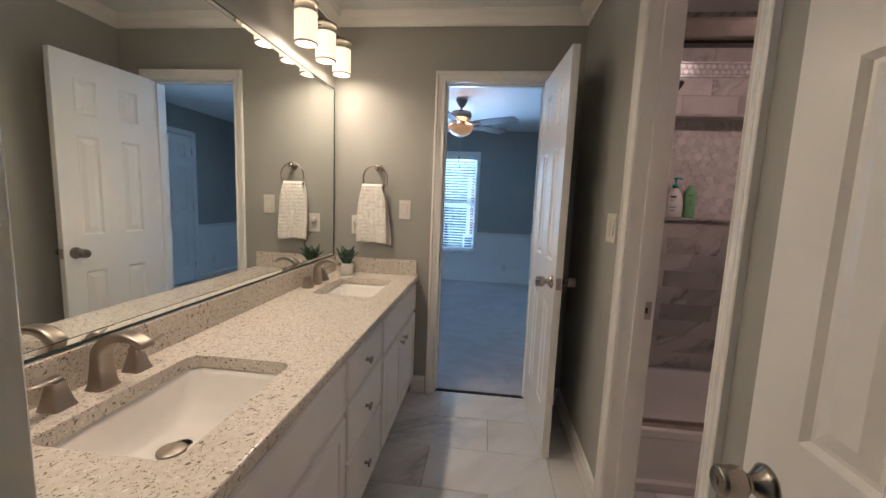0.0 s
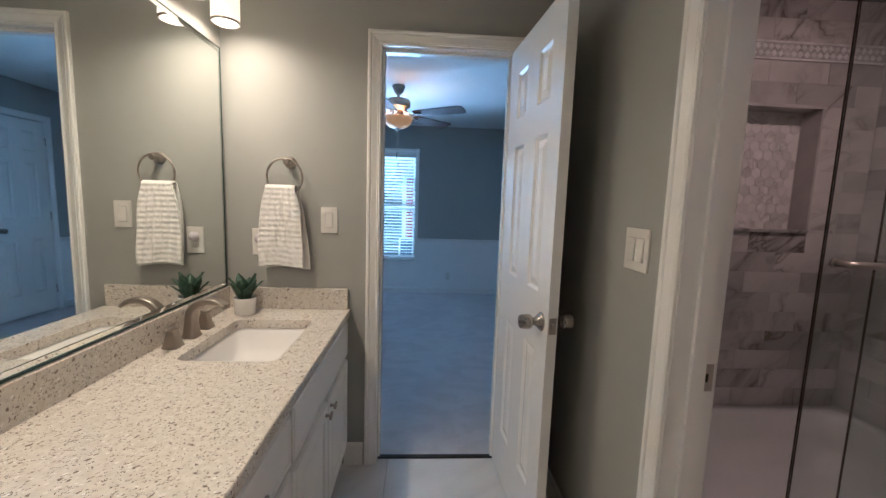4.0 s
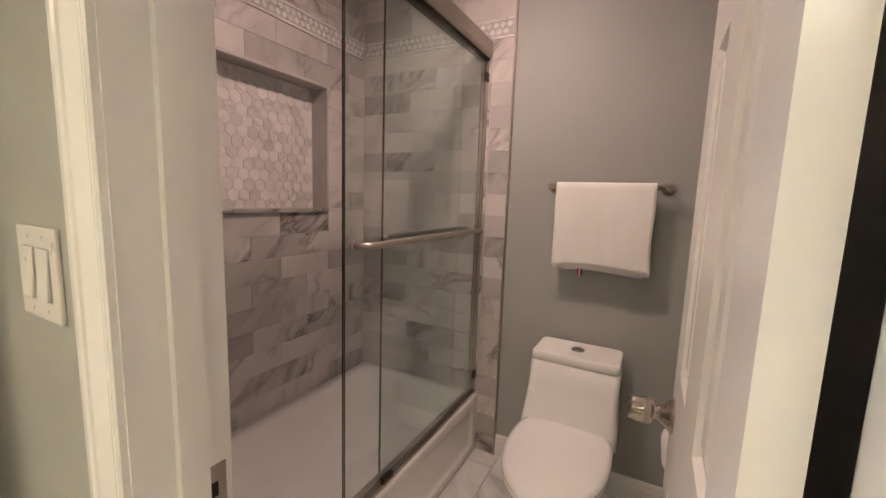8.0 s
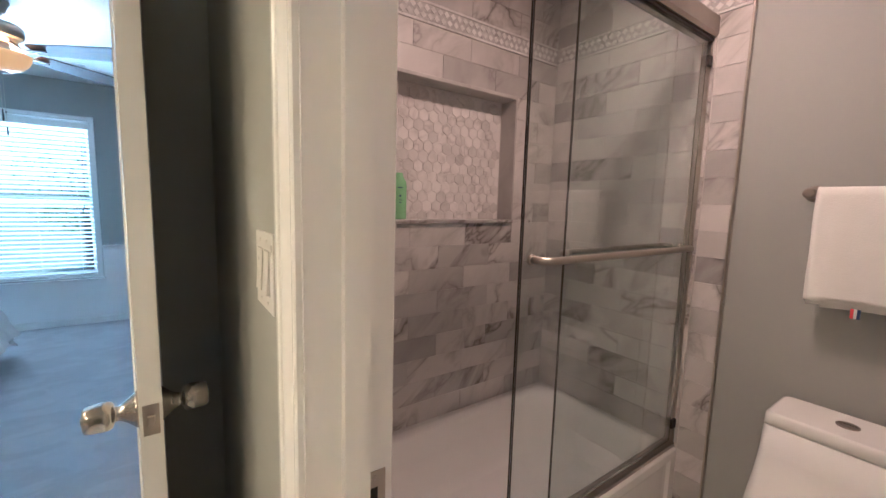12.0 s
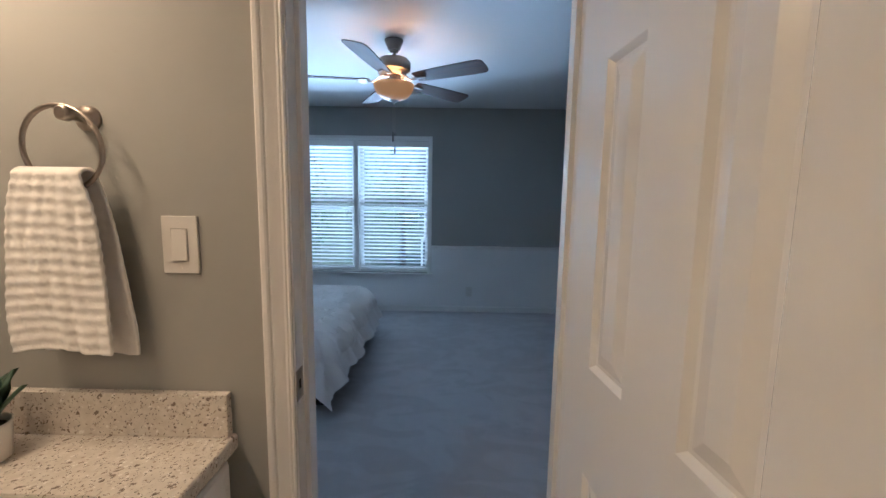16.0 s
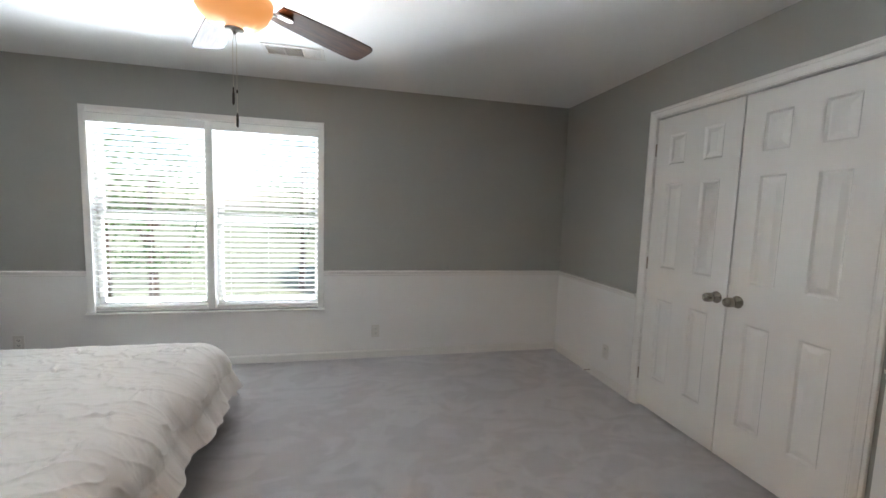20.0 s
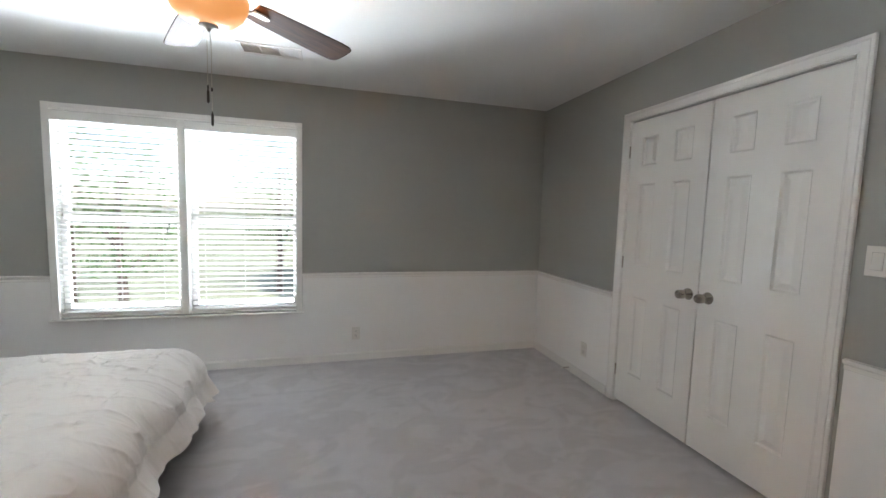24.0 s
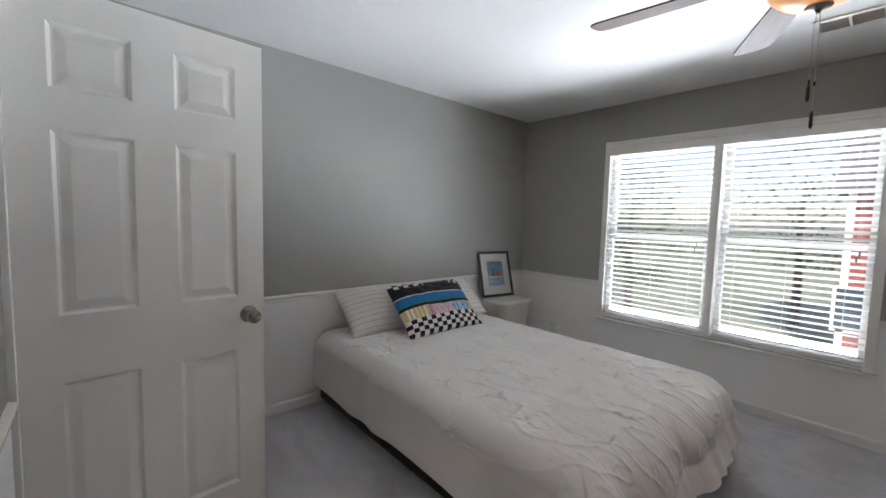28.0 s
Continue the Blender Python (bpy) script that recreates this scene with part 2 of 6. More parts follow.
EDGEGLASS = plain("mirror_bevel_edge", (0.045, 0.075, 0.066), 0.2, 0.0, var=0.05, relief=0.0)
TOWEL = fabric("white_terry", (0.81, 0.785, 0.74), 0.95, 260.0, 0.04, 0.6, 0.5)
COTTON = fabric("white_comforter_cotton", (0.79, 0.755, 0.72), 0.85, 700.0, 0.03, 0.12, 0.25)
BLADE = wood("dark_walnut_blade", (0.040, 0.017, 0.009), (0.11, 0.050, 0.026), 0.6)
BLADE.node_tree.nodes["Principled BSDF"].inputs["Specular IOR Level"].default_value = 0.25


# ---- mesh helpers ----
def box(bm, a, b, bevel=0.0):
    """An upright box between two corners, its edges rounded by bevel."""
    (x0, y0, z0), (x1, y1, z1) = a, b
    x0, x1, y0, y1, z0, z1 = min(x0, x1), max(x0, x1), min(y0, y1), max(y0, y1), min(z0, z1), max(z0, z1)
    v = [bm.verts.new(p) for p in ((x0, y0, z0), (x1, y0, z0), (x1, y1, z0), (x0, y1, z0), (x0, y0, z1), (x1, y0, z1), (x1, y1, z1), (x0, y1, z1))]
    fs = [bm.faces.new([v[i] for i in q]) for q in ((3, 2, 1, 0), (4, 5, 6, 7), (0, 1, 5, 4), (1, 2, 6, 5), (2, 3, 7, 6), (3, 0, 4, 7))]
    if bevel > 0:
        es = list({e for f in fs for e in f.edges})
        bmesh.ops.bevel(bm, geom=es, offset=bevel, segments=2, profile=0.5, affect="EDGES")
    return bm


def boxes(*pairs, bevel=0.0):
    bm = bmesh.new()
    for a, b in pairs:
        box(bm, a, b, bevel)
    return bm


def lathe(bm, profile, n=28, axis="z", at=(0, 0, 0), cap=True, squash=1.0):
    """A turned body: profile rows of (radius, height) about an axis through at."""
    rings = []
    for r, h in profile:
        ring = []
        for k in range(n):
            a = 2 * math.pi * k / n
            p = (r * math.cos(a), r * math.sin(a) * squash, h)
            p = {"z": p, "x": (h, p[0], p[1]), "y": (p[1], h, p[0])}[axis]
            ring.append(bm.verts.new((p[0] + at[0], p[1] + at[1], p[2] + at[2])))
        rings.append(ring)
    for lo, hi in zip(rings, rings[1:]):
        for k in range(n):
            bm.faces.new((lo[k], lo[(k + 1) % n], hi[(k + 1) % n], hi[k])).smooth = True
    if cap:
        bm.faces.new(rings[0][::-1])
        bm.faces.new(rings[-1])
    return bm


def tube(bm, path, radius, n=12, cap=True, flat=1.0, radii=None):
    """A round rod along a path of points."""
    pts = [Vector(p) for p in path]
    rings, last = [], None
    for i, p in enumerate(pts):
        d = (pts[min(i + 1, len(pts) - 1)] - pts[max(i - 1, 0)]).normalized()
        if last is None:
            ref = Vector((0, 0, 1)) if abs(d.z) < 0.9 else Vector((0, 1, 0))
            u = d.cross(ref).normalized()
        else:
            u = (last - d * last.dot(d)).normalized()
        last, w = u, d.cross(u)
        r = radii[i] if radii else radius
        rings.append([bm.verts.new(p + u * (r * math.cos(2 * math.pi * k / n)) + w * (r * flat * math.sin(2 * math.pi * k / n))) for k in range(n)])
    for lo, hi in zip(rings, rings[1:]):
        for k in range(n):
            bm.faces.new((lo[k], lo[(k + 1) % n], hi[(k + 1) % n], hi[k])).smooth = True
    if cap:
        bm.faces.new(rings[0][::-1])
        bm.faces.new(rings[-1])
    return bm


def extrude_profile(bm, profile, start, end, across, up=(0, 0, 1)):
    """A moulding: profile rows of (out, up) carried from start to end."""
    s, e, o, u = Vector(start), Vector(end), Vector(across), Vector(up)
    a = [bm.verts.new(s + o * x + u * z) for x, z in profile]
    b = [bm.verts.new(e + o * x + u * z) for x, z in profile]
    n = len(profile)
    for k in range(n):
        bm.faces.new((a[k], a[(k + 1) % n], b[(k + 1) % n], b[k]))
    bm.faces.new(a[::-1])
    bm.faces.new(b)
    return bm


def link_mesh(name, bm, materials, smooth=False):
    me = bpy.data.meshes.new(name)
    bmesh.ops.recalc_face_normals(bm, faces=bm.faces[:])
    bm.to_mesh(me)
    bm.free()
    if smooth:
        me.shade_smooth()
    for m in materials if isinstance(materials, (list, tuple)) else [materials]:
        me.materials.append(m)
    return me


def part(name, bm, material, parent, label="", smooth=False):
    ob = new(name, link_mesh(name, bm, material, smooth))
    ob.parent = parent
    if label:
        tagged(ob, label)
    return ob


def thing(name, place, label, category, group="", turn=0.0):
    ob = new(name)
    ob.empty_display_size = 0.05
    ob.matrix_world = pose(*place, 0, 0, turn)
    return tagged(ob, label, category, group)


def solid(name, bm, material, label, category, group="", place=(0, 0, 0), smooth=False, turn=0.0):
    """A thing of one mesh."""
    ob = new(name, link_mesh(name, bm, material, smooth))
    ob.matrix_world = pose(*place, 0, 0, turn)
    return tagged(ob, label, category, group)


def structure(name, bm, material, label, smooth=False):
    return tagged(new(name, link_mesh(name, bm, material, smooth)), label, name.split("_")[0], "", "structure")


# ---- large structure ----
# bathroom x -0.935..0.596, y 0.14..2.54; toilet room x 0.71..2.23, y 0.86..2.56; bedroom x -2.735..2.20, y 2.66..6.38
BW, BE, BN, BS, BC = -0.935, 0.596, 2.54, 0.14, 2.42
TE, TS, TN, TW = 2.23, 0.86, 2.56, 0.71
RW, RE, RS, RN, RC = -2.735, 2.20, 2.66, 6.38, 2.39

structure("floor_bathroom", boxes(((-1.05, -1.5, -0.12), (0.71, 2.60, -0.012))), GROUT, "pale grout bed under the marble floor tiles")
structure("floor_toilet_room", boxes(((0.7101, 0.70, -0.12), (2.40, 2.75, -0.012))), GROUT, "pale grout bed under toilet room tiles")
structure("floor_bedroom", boxes(((-2.90, 2.6001, -0.12), (2.90, 6.50, 0.0))), CARPET, "grey cut-pile carpet with vacuum tracks")
structure("floor_hall", boxes(((-2.90, 0.9, -0.12), (-1.0501, 2.60, 0.0))), CARPET, "grey carpet in the hall")


def doorway_wall(name, axis, p0, p1, x0, x1, a, b, head, top, label):
    """A wall of thickness p0..p1 from x0 to x1 along an axis, with one doorway a..b."""
    outline = ((x0, 0), (a, 0), (a, head), (b, head), (b, 0), (x1, 0), (x1, top), (b, top), (a, top), (x0, top))
    quads = ((0, 1, 2, 8, 9), (2, 3, 7, 8), (3, 4, 5, 6, 7))
    bm = bmesh.new()
    sides = [[bm.verts.new((u, p, z) if axis == "x" else (p, u, z)) for u, z in outline] for p in (p0, p1)]
    for vs in sides:
        for q in quads:
            bm.faces.new([vs[k] for k in q])
    for k in range(len(outline)):
        n = (k + 1) % len(outline)
        bm.faces.new((sides[0][k], sides[0][n], sides[1][n], sides[1][k]))
    return structure(name, bm, GREY, label)


# bathroom walls
structure("wall_vanity", boxes(((-1.05, -1.5, 0), (BW, BN, BC))), GREY, "grey painted wall behind the vanity mirror")
doorway_wall("wall_between", "x", 2.54, 2.66, -1.05, 0.7102, -0.239, 0.39, 2.035, BC, "grey wall with the bedroom doorway")
structure("wall_shower_rear", boxes(((0.7103, 2.6600, 0), (2.40, 2.674, BC))), GREY, "thin wall closing the shower towards the bedroom")
doorway_wall("wall_toilet_side", "y", BE, TW, -1.5, 2.54, 0.923, 1.578, 2.035, BC, "grey wall with the toilet room doorway")
doorway_wall("wall_entry", "x", 0.02, BS, BW, BE, -0.115, 0.565, 2.035, BC, "grey wall with the entry doorway")
structure("wall_behind_entry", boxes(((-1.05, -1.62, 0), (0.71, -1.5, BC))), GREY, "grey wall closing the passage")
structure("wall_toilet_south", boxes(((TW, 0.74, 0), (2.35, TS, BC))), GREY, "grey toilet room wall")
structure("wall_toilet_east", boxes(((TE, TS, 0), (2.35, 2.54, BC))), GREY, "grey wall behind the toilet")
structure("ceiling_bathroom", boxes(((-1.05, -1.62, BC), (2.40, 2.66, BC + 0.1))), CEILING, "white bathroom ceiling")

# bedroom walls
structure("wall_west", boxes(((-2.87, 0.9, 0), (RW, 6.50, RC))), GREY, "grey bedroom wall above white wainscot")
doorway_wall("wall_south", "x", 2.54, RS, RW, -1.05, -2.479, -1.736, 2.035, RC, "grey bedroom wall with the hall doorway")
structure("wall_hall", boxes(((RW, 0.9, 0), (-1.05, 1.0, RC))), GREY, "grey hall wall")
WX0, WX1, WZ0, WZ1 = -1.800, -0.112, 0.480, 2.020
structure("wall_north", boxes(((RW, RN, 0), (WX0, 6.52, RC)), ((WX1, RN, 0), (2.85, 6.52, RC)), ((WX0, RN, 0), (WX1, 6.52, WZ0)), ((WX0, RN, WZ1), (WX1, 6.52, RC))), GREY, "grey bedroom wall with the double window")
CY0, CY1 = 3.945, 5.185
doorway_wall("wall_east", "y", RE, 2.32, RS, RN, CY0 - 0.015, CY1 + 0.015, 2.045, RC, "grey bedroom wall with the closet doors")
structure("wall_closet", boxes(((2.80, RS, 0), (2.86, RN, RC)), ((2.3501, RS, 0), (2.80, RS + 0.05, RC)), ((2.3201, RN - 0.05, 0), (2.80, RN, RC))), GREY, "closet inner wall")
structure("ceiling_bedroom", boxes(((-2.90, 2.6601, RC), (2.90, 6.52, RC + 0.1)), ((-2.90, 0.9, RC), (-1.0501, 2.66, RC + 0.1))), CEILING, "white bedroom ceiling")

# wainscot skin and chair rail
RAIL = [(0, 0), (0.010, 0.004), (0.010, 0.022), (0.018, 0.028), (0.022, 0.036), (0.022, 0.044), (0.0, 0.048)]
BASE = [(0, 0), (0.013, 0), (0.013, 0.058), (0.009, 0.066), (0.004, 0.072), (0, 0.072)]
BATHBASE = [(0, 0), (0.015, 0), (0.015, 0.082), (0.011, 0.092), (0.011, 0.102), (0.005, 0.112), (0, 0.114)]
CASING = [(0, 0), (0.008, 0.0), (0.0105, 0.003), (0.0095, 0.007), (0.0075, 0.009), (0.0095, 0.012), (0.0090, 0.017), (0.0110, 0.026), (0.0140, 0.038), (0.0150, 0.043), (0.0125, 0.046), (0.0165, 0.049), (0.0185, 0.053), (0.0185, 0.062), (0.0160, 0.066), (0, 0.066)]
CROWN = [(0, 0), (0.006, 0), (0.010, 0.012), (0.026, 0.024), (0.048, 0.040), (0.060, 0.060), (0.066, 0.070), (0.066, 0.078), (0, 0.078)]


def runs(name, profile, spans, material, label, z=0.0):
    bm = bmesh.new()
    for s, e, out in spans:
        extrude_profile(bm, profile, (*s, z), (*e, z), (*out, 0))
    return structure(name, bm, material, label)


SKIN = [((RW, RN), (WX0 - 0.036, RN), (0, -1)), ((WX1 + 0.036, RN), (RE, RN), (0, -1)), ((WX0 - 0.036, RN), (WX1 + 0.036, RN), (0, -1)),
        ((RE, CY1 + 0.08), (RE, RN), (-1, 0)), ((RE, RS), (RE, CY0 - 0.08), (-1, 0)), ((RW, RS), (RW, RN), (1, 0)),
        ((RW, RS), (-2.55, RS), (0, 1)), ((-1.665, RS), (-0.294, RS), (0, 1)), ((0.47, RS), (0.71, RS), (0, 1))]
for side, members in (("north_west", (0,)), ("north_east", (1,)), ("under_window", (2,)), ("east", (3,)), ("east_south", (4,)), ("west", (5,)), ("south_west", (6,)), ("south", (7,)), ("south_east", (8,))):
    bm = bmesh.new()
    for n in members:
        (x0, y0), (x1, y1), (ox, oy) = SKIN[n]
        box(bm, (x0, y0, 0.0), (x1 + ox * 0.004, y1 + oy * 0.004, 0.455 if n == 2 else 0.765))
    structure("wainscot_" + side, bm, WAINSCOT, "white painted lower wall below the chair rail")
OPEN = [sp for n, sp in enumerate(SKIN) if n != 2]
runs("chair_rail", RAIL, OPEN, WHITE, "white moulded chair rail along the bedroom walls", 0.758)
runs("baseboard_bedroom", BASE, SKIN, WHITE, "white bedroom baseboard")
runs("baseboard_bathroom", BATHBASE, [((BE, 1.64), (BE, BN), (-1, 0)), ((-0.386, BN), (-0.294, BN), (0, -1)), ((0.445, BN), (BE, BN), (0, -1)), ((BE, BS), (BE, 0.86), (-1, 0)),
      ((TE, TS), (TE, 1.685), (-1, 0)), ((TW, TS), (TE, TS), (0, 1)), ((TW, TS), (TW, 0.86), (1, 0)), ((TW, 1.64), (TW, 1.79), (1, 0))], WHITE, "white moulded bathroom baseboard")
runs("crown_bathroom", CROWN, [((BW, BN), (BE, BN), (0, -1)), ((BW, BS), (BW, BN), (1, 0)), ((BE, BS), (BE, BN), (-1, 0)), ((BW, BS), (BE, BS), (0, 1)),
      ((TE, TS), (TE, 1.69), (-1, 0)), ((TW, TS), (TE, TS), (0, 1)), ((TW, TS), (TW, 1.69), (1, 0))], WHITE, "white crown moulding", BC - 0.0785)


def casing(name, axis, plane, out, a, b, top, label, foot=0.0):
    """A mitred door casing round an opening a..b on a wall plane; axis is the one along the wall."""
    bm = bmesh.new()
    rows = []
    for o, u in CASING:
        u *= 0.9
        pts = [(a - u, foot), (a - u, top + u), (b + u, top + u), (b + u, foot)]
        rows.append([bm.verts.new((s, plane + out * o, z) if axis == "x" else (plane + out * o, s, z)) for s, z in pts])
    n = len(rows)
    for k in range(n):
        for j in range(3):
            bm.faces.new((rows[k][j], rows[k][j + 1], rows[(k + 1) % n][j + 1], rows[(k + 1) % n][j]))
    for j in (0, 3):
        bm.faces.new([r[j] for r in rows])
    return structure(name, bm, WHITE, label)


def jamb(name, axis, p0, p1, a, b, top, stop, label):
    """The lining of a doorway, with its stop bead."""
    t = 0.015
    spans = [((a - t, p0), (a, p1), (0, top)), ((b, p0), (b + t, p1), (0, top)), ((a - t, p0), (b + t, p1), (top, top + t))]
    s0, s1 = stop
    spans += [((a, s0), (a + 0.011, s1), (0, top)), ((b - 0.011, s0), (b, s1), (0, top)), ((a + 0.011, s0), (b - 0.011, s1), (top - 0.011, top))]
    bm = bmesh.new()
    for (u0, v0), (u1, v1), (z0, z1) in spans:
        if axis == "x":
            box(bm, (u0, v0, z0), (u1, v1, z1))
        else:
            box(bm, (v0, u0, z0), (v1, u1, z1))
    return structure(name, bm, WHITE, label)


jamb("door_frame_bedroom", "x", BN - 0.0005, RS + 0.0005, -0.224, 0.375, 2.02, (2.585, 2.62), "white lining of the bedroom doorway")
casing("casing_bedroom_door", "x", BN, -1, -0.227, 0.378, 2.023, "white moulded casing on the bathroom side")
casing("casing_bedroom_door_inner", "x", RS, 1, -0.227, 0.378, 2.023, "white moulded casing on the bedroom side")
jamb("door_frame_toilet", "y", BE - 0.0005, TW + 0.0005, 0.938, 1.563, 2.02, (0.643, 0.679), "white lining of the toilet room doorway")
casing("casing_toilet_door", "y", BE, -1, 0.935, 1.566, 2.023, "white moulded casing round the toilet room door")
casing("casing_toilet_door_inner", "y", TW, 1, 0.935, 1.566, 2.023, "white moulded casing inside the toilet room")
jamb("door_frame_entry", "x", 0.0195, BS + 0.0005, -0.100, 0.55, 2.02, (0.05, 0.09), "white lining of the entry doorway")
casing("casing_entry_door", "x", BS, 1, -0.103, 0.553, 2.023, "white moulded casing round the entry door")
jamb("door_frame_hall", "x", 2.5395, RS + 0.0005, -2.464, -1.751, 2.02, (2.58, 2.615), "white lining of the hall doorway")
casing("casing_hall_door", "x", RS, 1, -2.467, -1.748, 2.023, "white moulded casing round the hall door")
jamb("door_frame_closet", "y", RE - 0.0005, 2.3205, CY0, CY1, 2.03, (2.245, 2.28), "white lining of the closet opening")
casing("casing_closet", "y", RE, -1, CY0 - 0.003, CY1 + 0.003, 2.033, "white moulded casing round the closet")
solid("threshold_strip", boxes(((-0.224, 2.575, -0.002), (0.375, 2.602, 0.006)), bevel=0.002), DARK, "thin dark metal strip between tile and carpet", "threshold")


# ---- doors ----
def panel_face(bm, x0, x1, z0, z1, y, s):
    """A raised panel sunk into a door's face; s is the side that it looks to."""
    rings = []
    for inset, depth in ((0, 0), (0.010, 0.009), (0.017, 0.009), (0.042, 0.002)):
        rings.append([bm.verts.new((px, y - s * depth, pz)) for px, pz in ((x0 + inset, z0 + inset), (x1 - inset, z0 + inset), (x1 - inset, z1 - inset), (x0 + inset, z1 - inset))])
    for lo, hi in zip(rings, rings[1:]):
        for k in range(4):
            bm.faces.new((lo[k], lo[(k + 1) % 4], hi[(k + 1) % 4], hi[k]))
    bm.faces.new(rings[-1])


def knob(parent, x, z, y, s, label="brushed nickel door knob"):
    bm = bmesh.new()
    lathe(bm, [(0.0, 0.0), (0.034, 0.0), (0.034, 0.003), (0.029, 0.008), (0.019, 0.019), (0.0135, 0.028), (0.0130, 0.035), (0.0210, 0.0365), (0.0255, 0.041), (0.0270, 0.052), (0.0255, 0.070), (0.0235, 0.077), (0.0205, 0.0795), (0.0, 0.0800)], 28, "z", cap=False)
    bmesh.ops.rotate(bm, verts=bm.verts[:], cent=(0, 0, 0), matrix=Matrix.Rotation(radians(-90 * s), 3, "X"))
    bmesh.ops.translate(bm, verts=bm.verts[:], vec=(x, y, z))
    k = part("knob", bm, SATIN, parent, label, True)
    bm = bmesh.new()
    lathe(bm, [(0.0, 0.0), (0.007, 0.0), (0.006, 0.002), (0.0, 0.002)], 12, "z", cap=False)
    bmesh.ops.rotate(bm, verts=bm.verts[:], cent=(0, 0, 0), matrix=Matrix.Rotation(radians(-90 * s), 3, "X"))
    bmesh.ops.translate(bm, verts=bm.verts[:], vec=(x, y + s * 0.0803, z))
    part("keyhole", bm, SATIN, k)


def six_panel_door(name, place, turn, width, height, label, mirror=1, knobs=(1, -1), knob_z=0.905, hinge_side=1, drop=0.0, rails=None):
    """Hinge line at the origin; the leaf runs along +x, its thickness along mirror * y."""
    d = thing(name, place, label, "door", "white six-panel doors", turn)
    t = 0.035 * mirror
    stile, mid = rails or ((0.110, 0.136))
    w = (width - 2 * stile - mid) / 2
    xs = [0, stile, stile + w, stile + w + mid, width - stile, width]
    zs = [0, 0.228 - drop, 0.788 - drop, 1.003 - drop, 1.568 - drop, 1.690 - drop, 1.884 - drop, height]
    bm = bmesh.new()
    for y, s in ((0.0, -mirror), (t, mirror)):
        for i in range(5):
            for j in range(7):
                if i in (1, 3) and j in (1, 3, 5):
                    panel_face(bm, xs[i], xs[i + 1], zs[j], zs[j + 1], y, s)
                else:
                    bm.faces.new([bm.verts.new((px, y, pz)) for px, pz in ((xs[i], zs[j]), (xs[i + 1], zs[j]), (xs[i + 1], zs[j + 1]), (xs[i], zs[j + 1]))])
    for a, b in (((0, 0), (width, 0)), ((width, 0), (width, height)), ((width, height), (0, height)), ((0, height), (0, 0))):
        bm.faces.new([bm.verts.new(p) for p in ((a[0], 0, a[1]), (b[0], 0, b[1]), (b[0], t, b[1]), (a[0], t, a[1]))])
    bmesh.ops.remove_doubles(bm, verts=bm.verts[:], dist=0.0002)
    part("leaf", bm, DOORPAINT, d)
    for s in knobs:
        knob(d, width - 0.06, knob_z, t if s * mirror > 0 else 0.0, s)
    bm = boxes(((width - 0.001, t * 0.14, knob_z - 0.029), (width + 0.0012, t * 0.86, knob_z + 0.029)))
    lp = part("latch_plate", bm, NICKEL, d, "small brushed metal latch plate")
    bm = boxes(((width, t * 0.33, knob_z - 0.009), (width + 0.007, t * 0.67, knob_z + 0.009)), bevel=0.002)
    part("latch", bm, NICKEL, lp)
    for z in (0.22, 1.02, 1.80):
        bm = bmesh.new()
        hy = 0.0 if hinge_side < 0 else t
        lathe(bm, [(0.0055, z - 0.042), (0.0055, z + 0.042)], 10, "z", (-0.004, hy + 0.004 * (1 if hy else -1), 0))
        part("hinge", bm, NICKEL, d)
    return d


# bedroom door, opened into the bathroom; its free edge stands near the toilet side wall
six_panel_door("bedroom_door", (0.372, 2.548, 0.012), -86.2, 0.600, 2.010, "white six-panel door standing open against the bathroom wall", 1, hinge_side=1)
six_panel_door("toilet_room_door", (0.718, 0.957, 0.012), 0.0, 0.590, 2.005, "white six-panel door standing open into the toilet room", 1, knobs=(1,), hinge_side=-1)
six_panel_door("entry_door", (0.5945, 0.148, 0.012), 90.0, 0.606, 2.005, "white six-panel door swung open beside the toilet room", 1, hinge_side=-1, knob_z=0.835, drop=0.06, rails=(0.107, 0.130))
six_panel_door("hall_door", (-1.750, 2.668, 0.012), 93.4, 0.711, 1.990, "white six-panel hall door standing open into the bedroom", 1, hinge_side=-1, knob_z=0.925, rails=(0.099, 0.117))
CLOSETW = (CY1 - CY0) / 2 - 0.006
six_panel_door("closet_door", (2.206, CY1 - 0.002, 0.022), -90.0, CLOSETW, 1.999, "white six-panel closet door, closed, beside its twin", 1, knobs=(-1,), hinge_side=-1, knob_z=0.895)
six_panel_door("closet_door", (2.206, CY0 + 0.002, 0.022), 90.0, CLOSETW, 1.999, "white six-panel closet door, closed, beside its twin", -1, knobs=(1,), hinge_side=1, knob_z=0.895)


def strike(name, place, turn):
    d = thing(name, place, "small brushed nickel strike plate on the door jamb", "strike plate", "strike plates", turn)
    bm = boxes(((-0.017, -0.001, -0.035), (0.017, 0.0015, 0.035)))
    p = part("plate", bm, NICKEL, d)
    part("hole", boxes(((-0.005, 0.0012, -0.011), (0.006, 0.0019, 0.011))), DARK, p)
    for z in (-0.026, 0.026):
        part("screw", lathe(bmesh.new(), [(0.004, 0.0015), (0.003, 0.0024)], 8, "y", (0, 0, z)), NICKEL, p)


strike("strike_plate", (0.689, 1.5625, 0.915), 180)
strike("strike_plate", (-0.2235, 2.556, 0.915), -90)


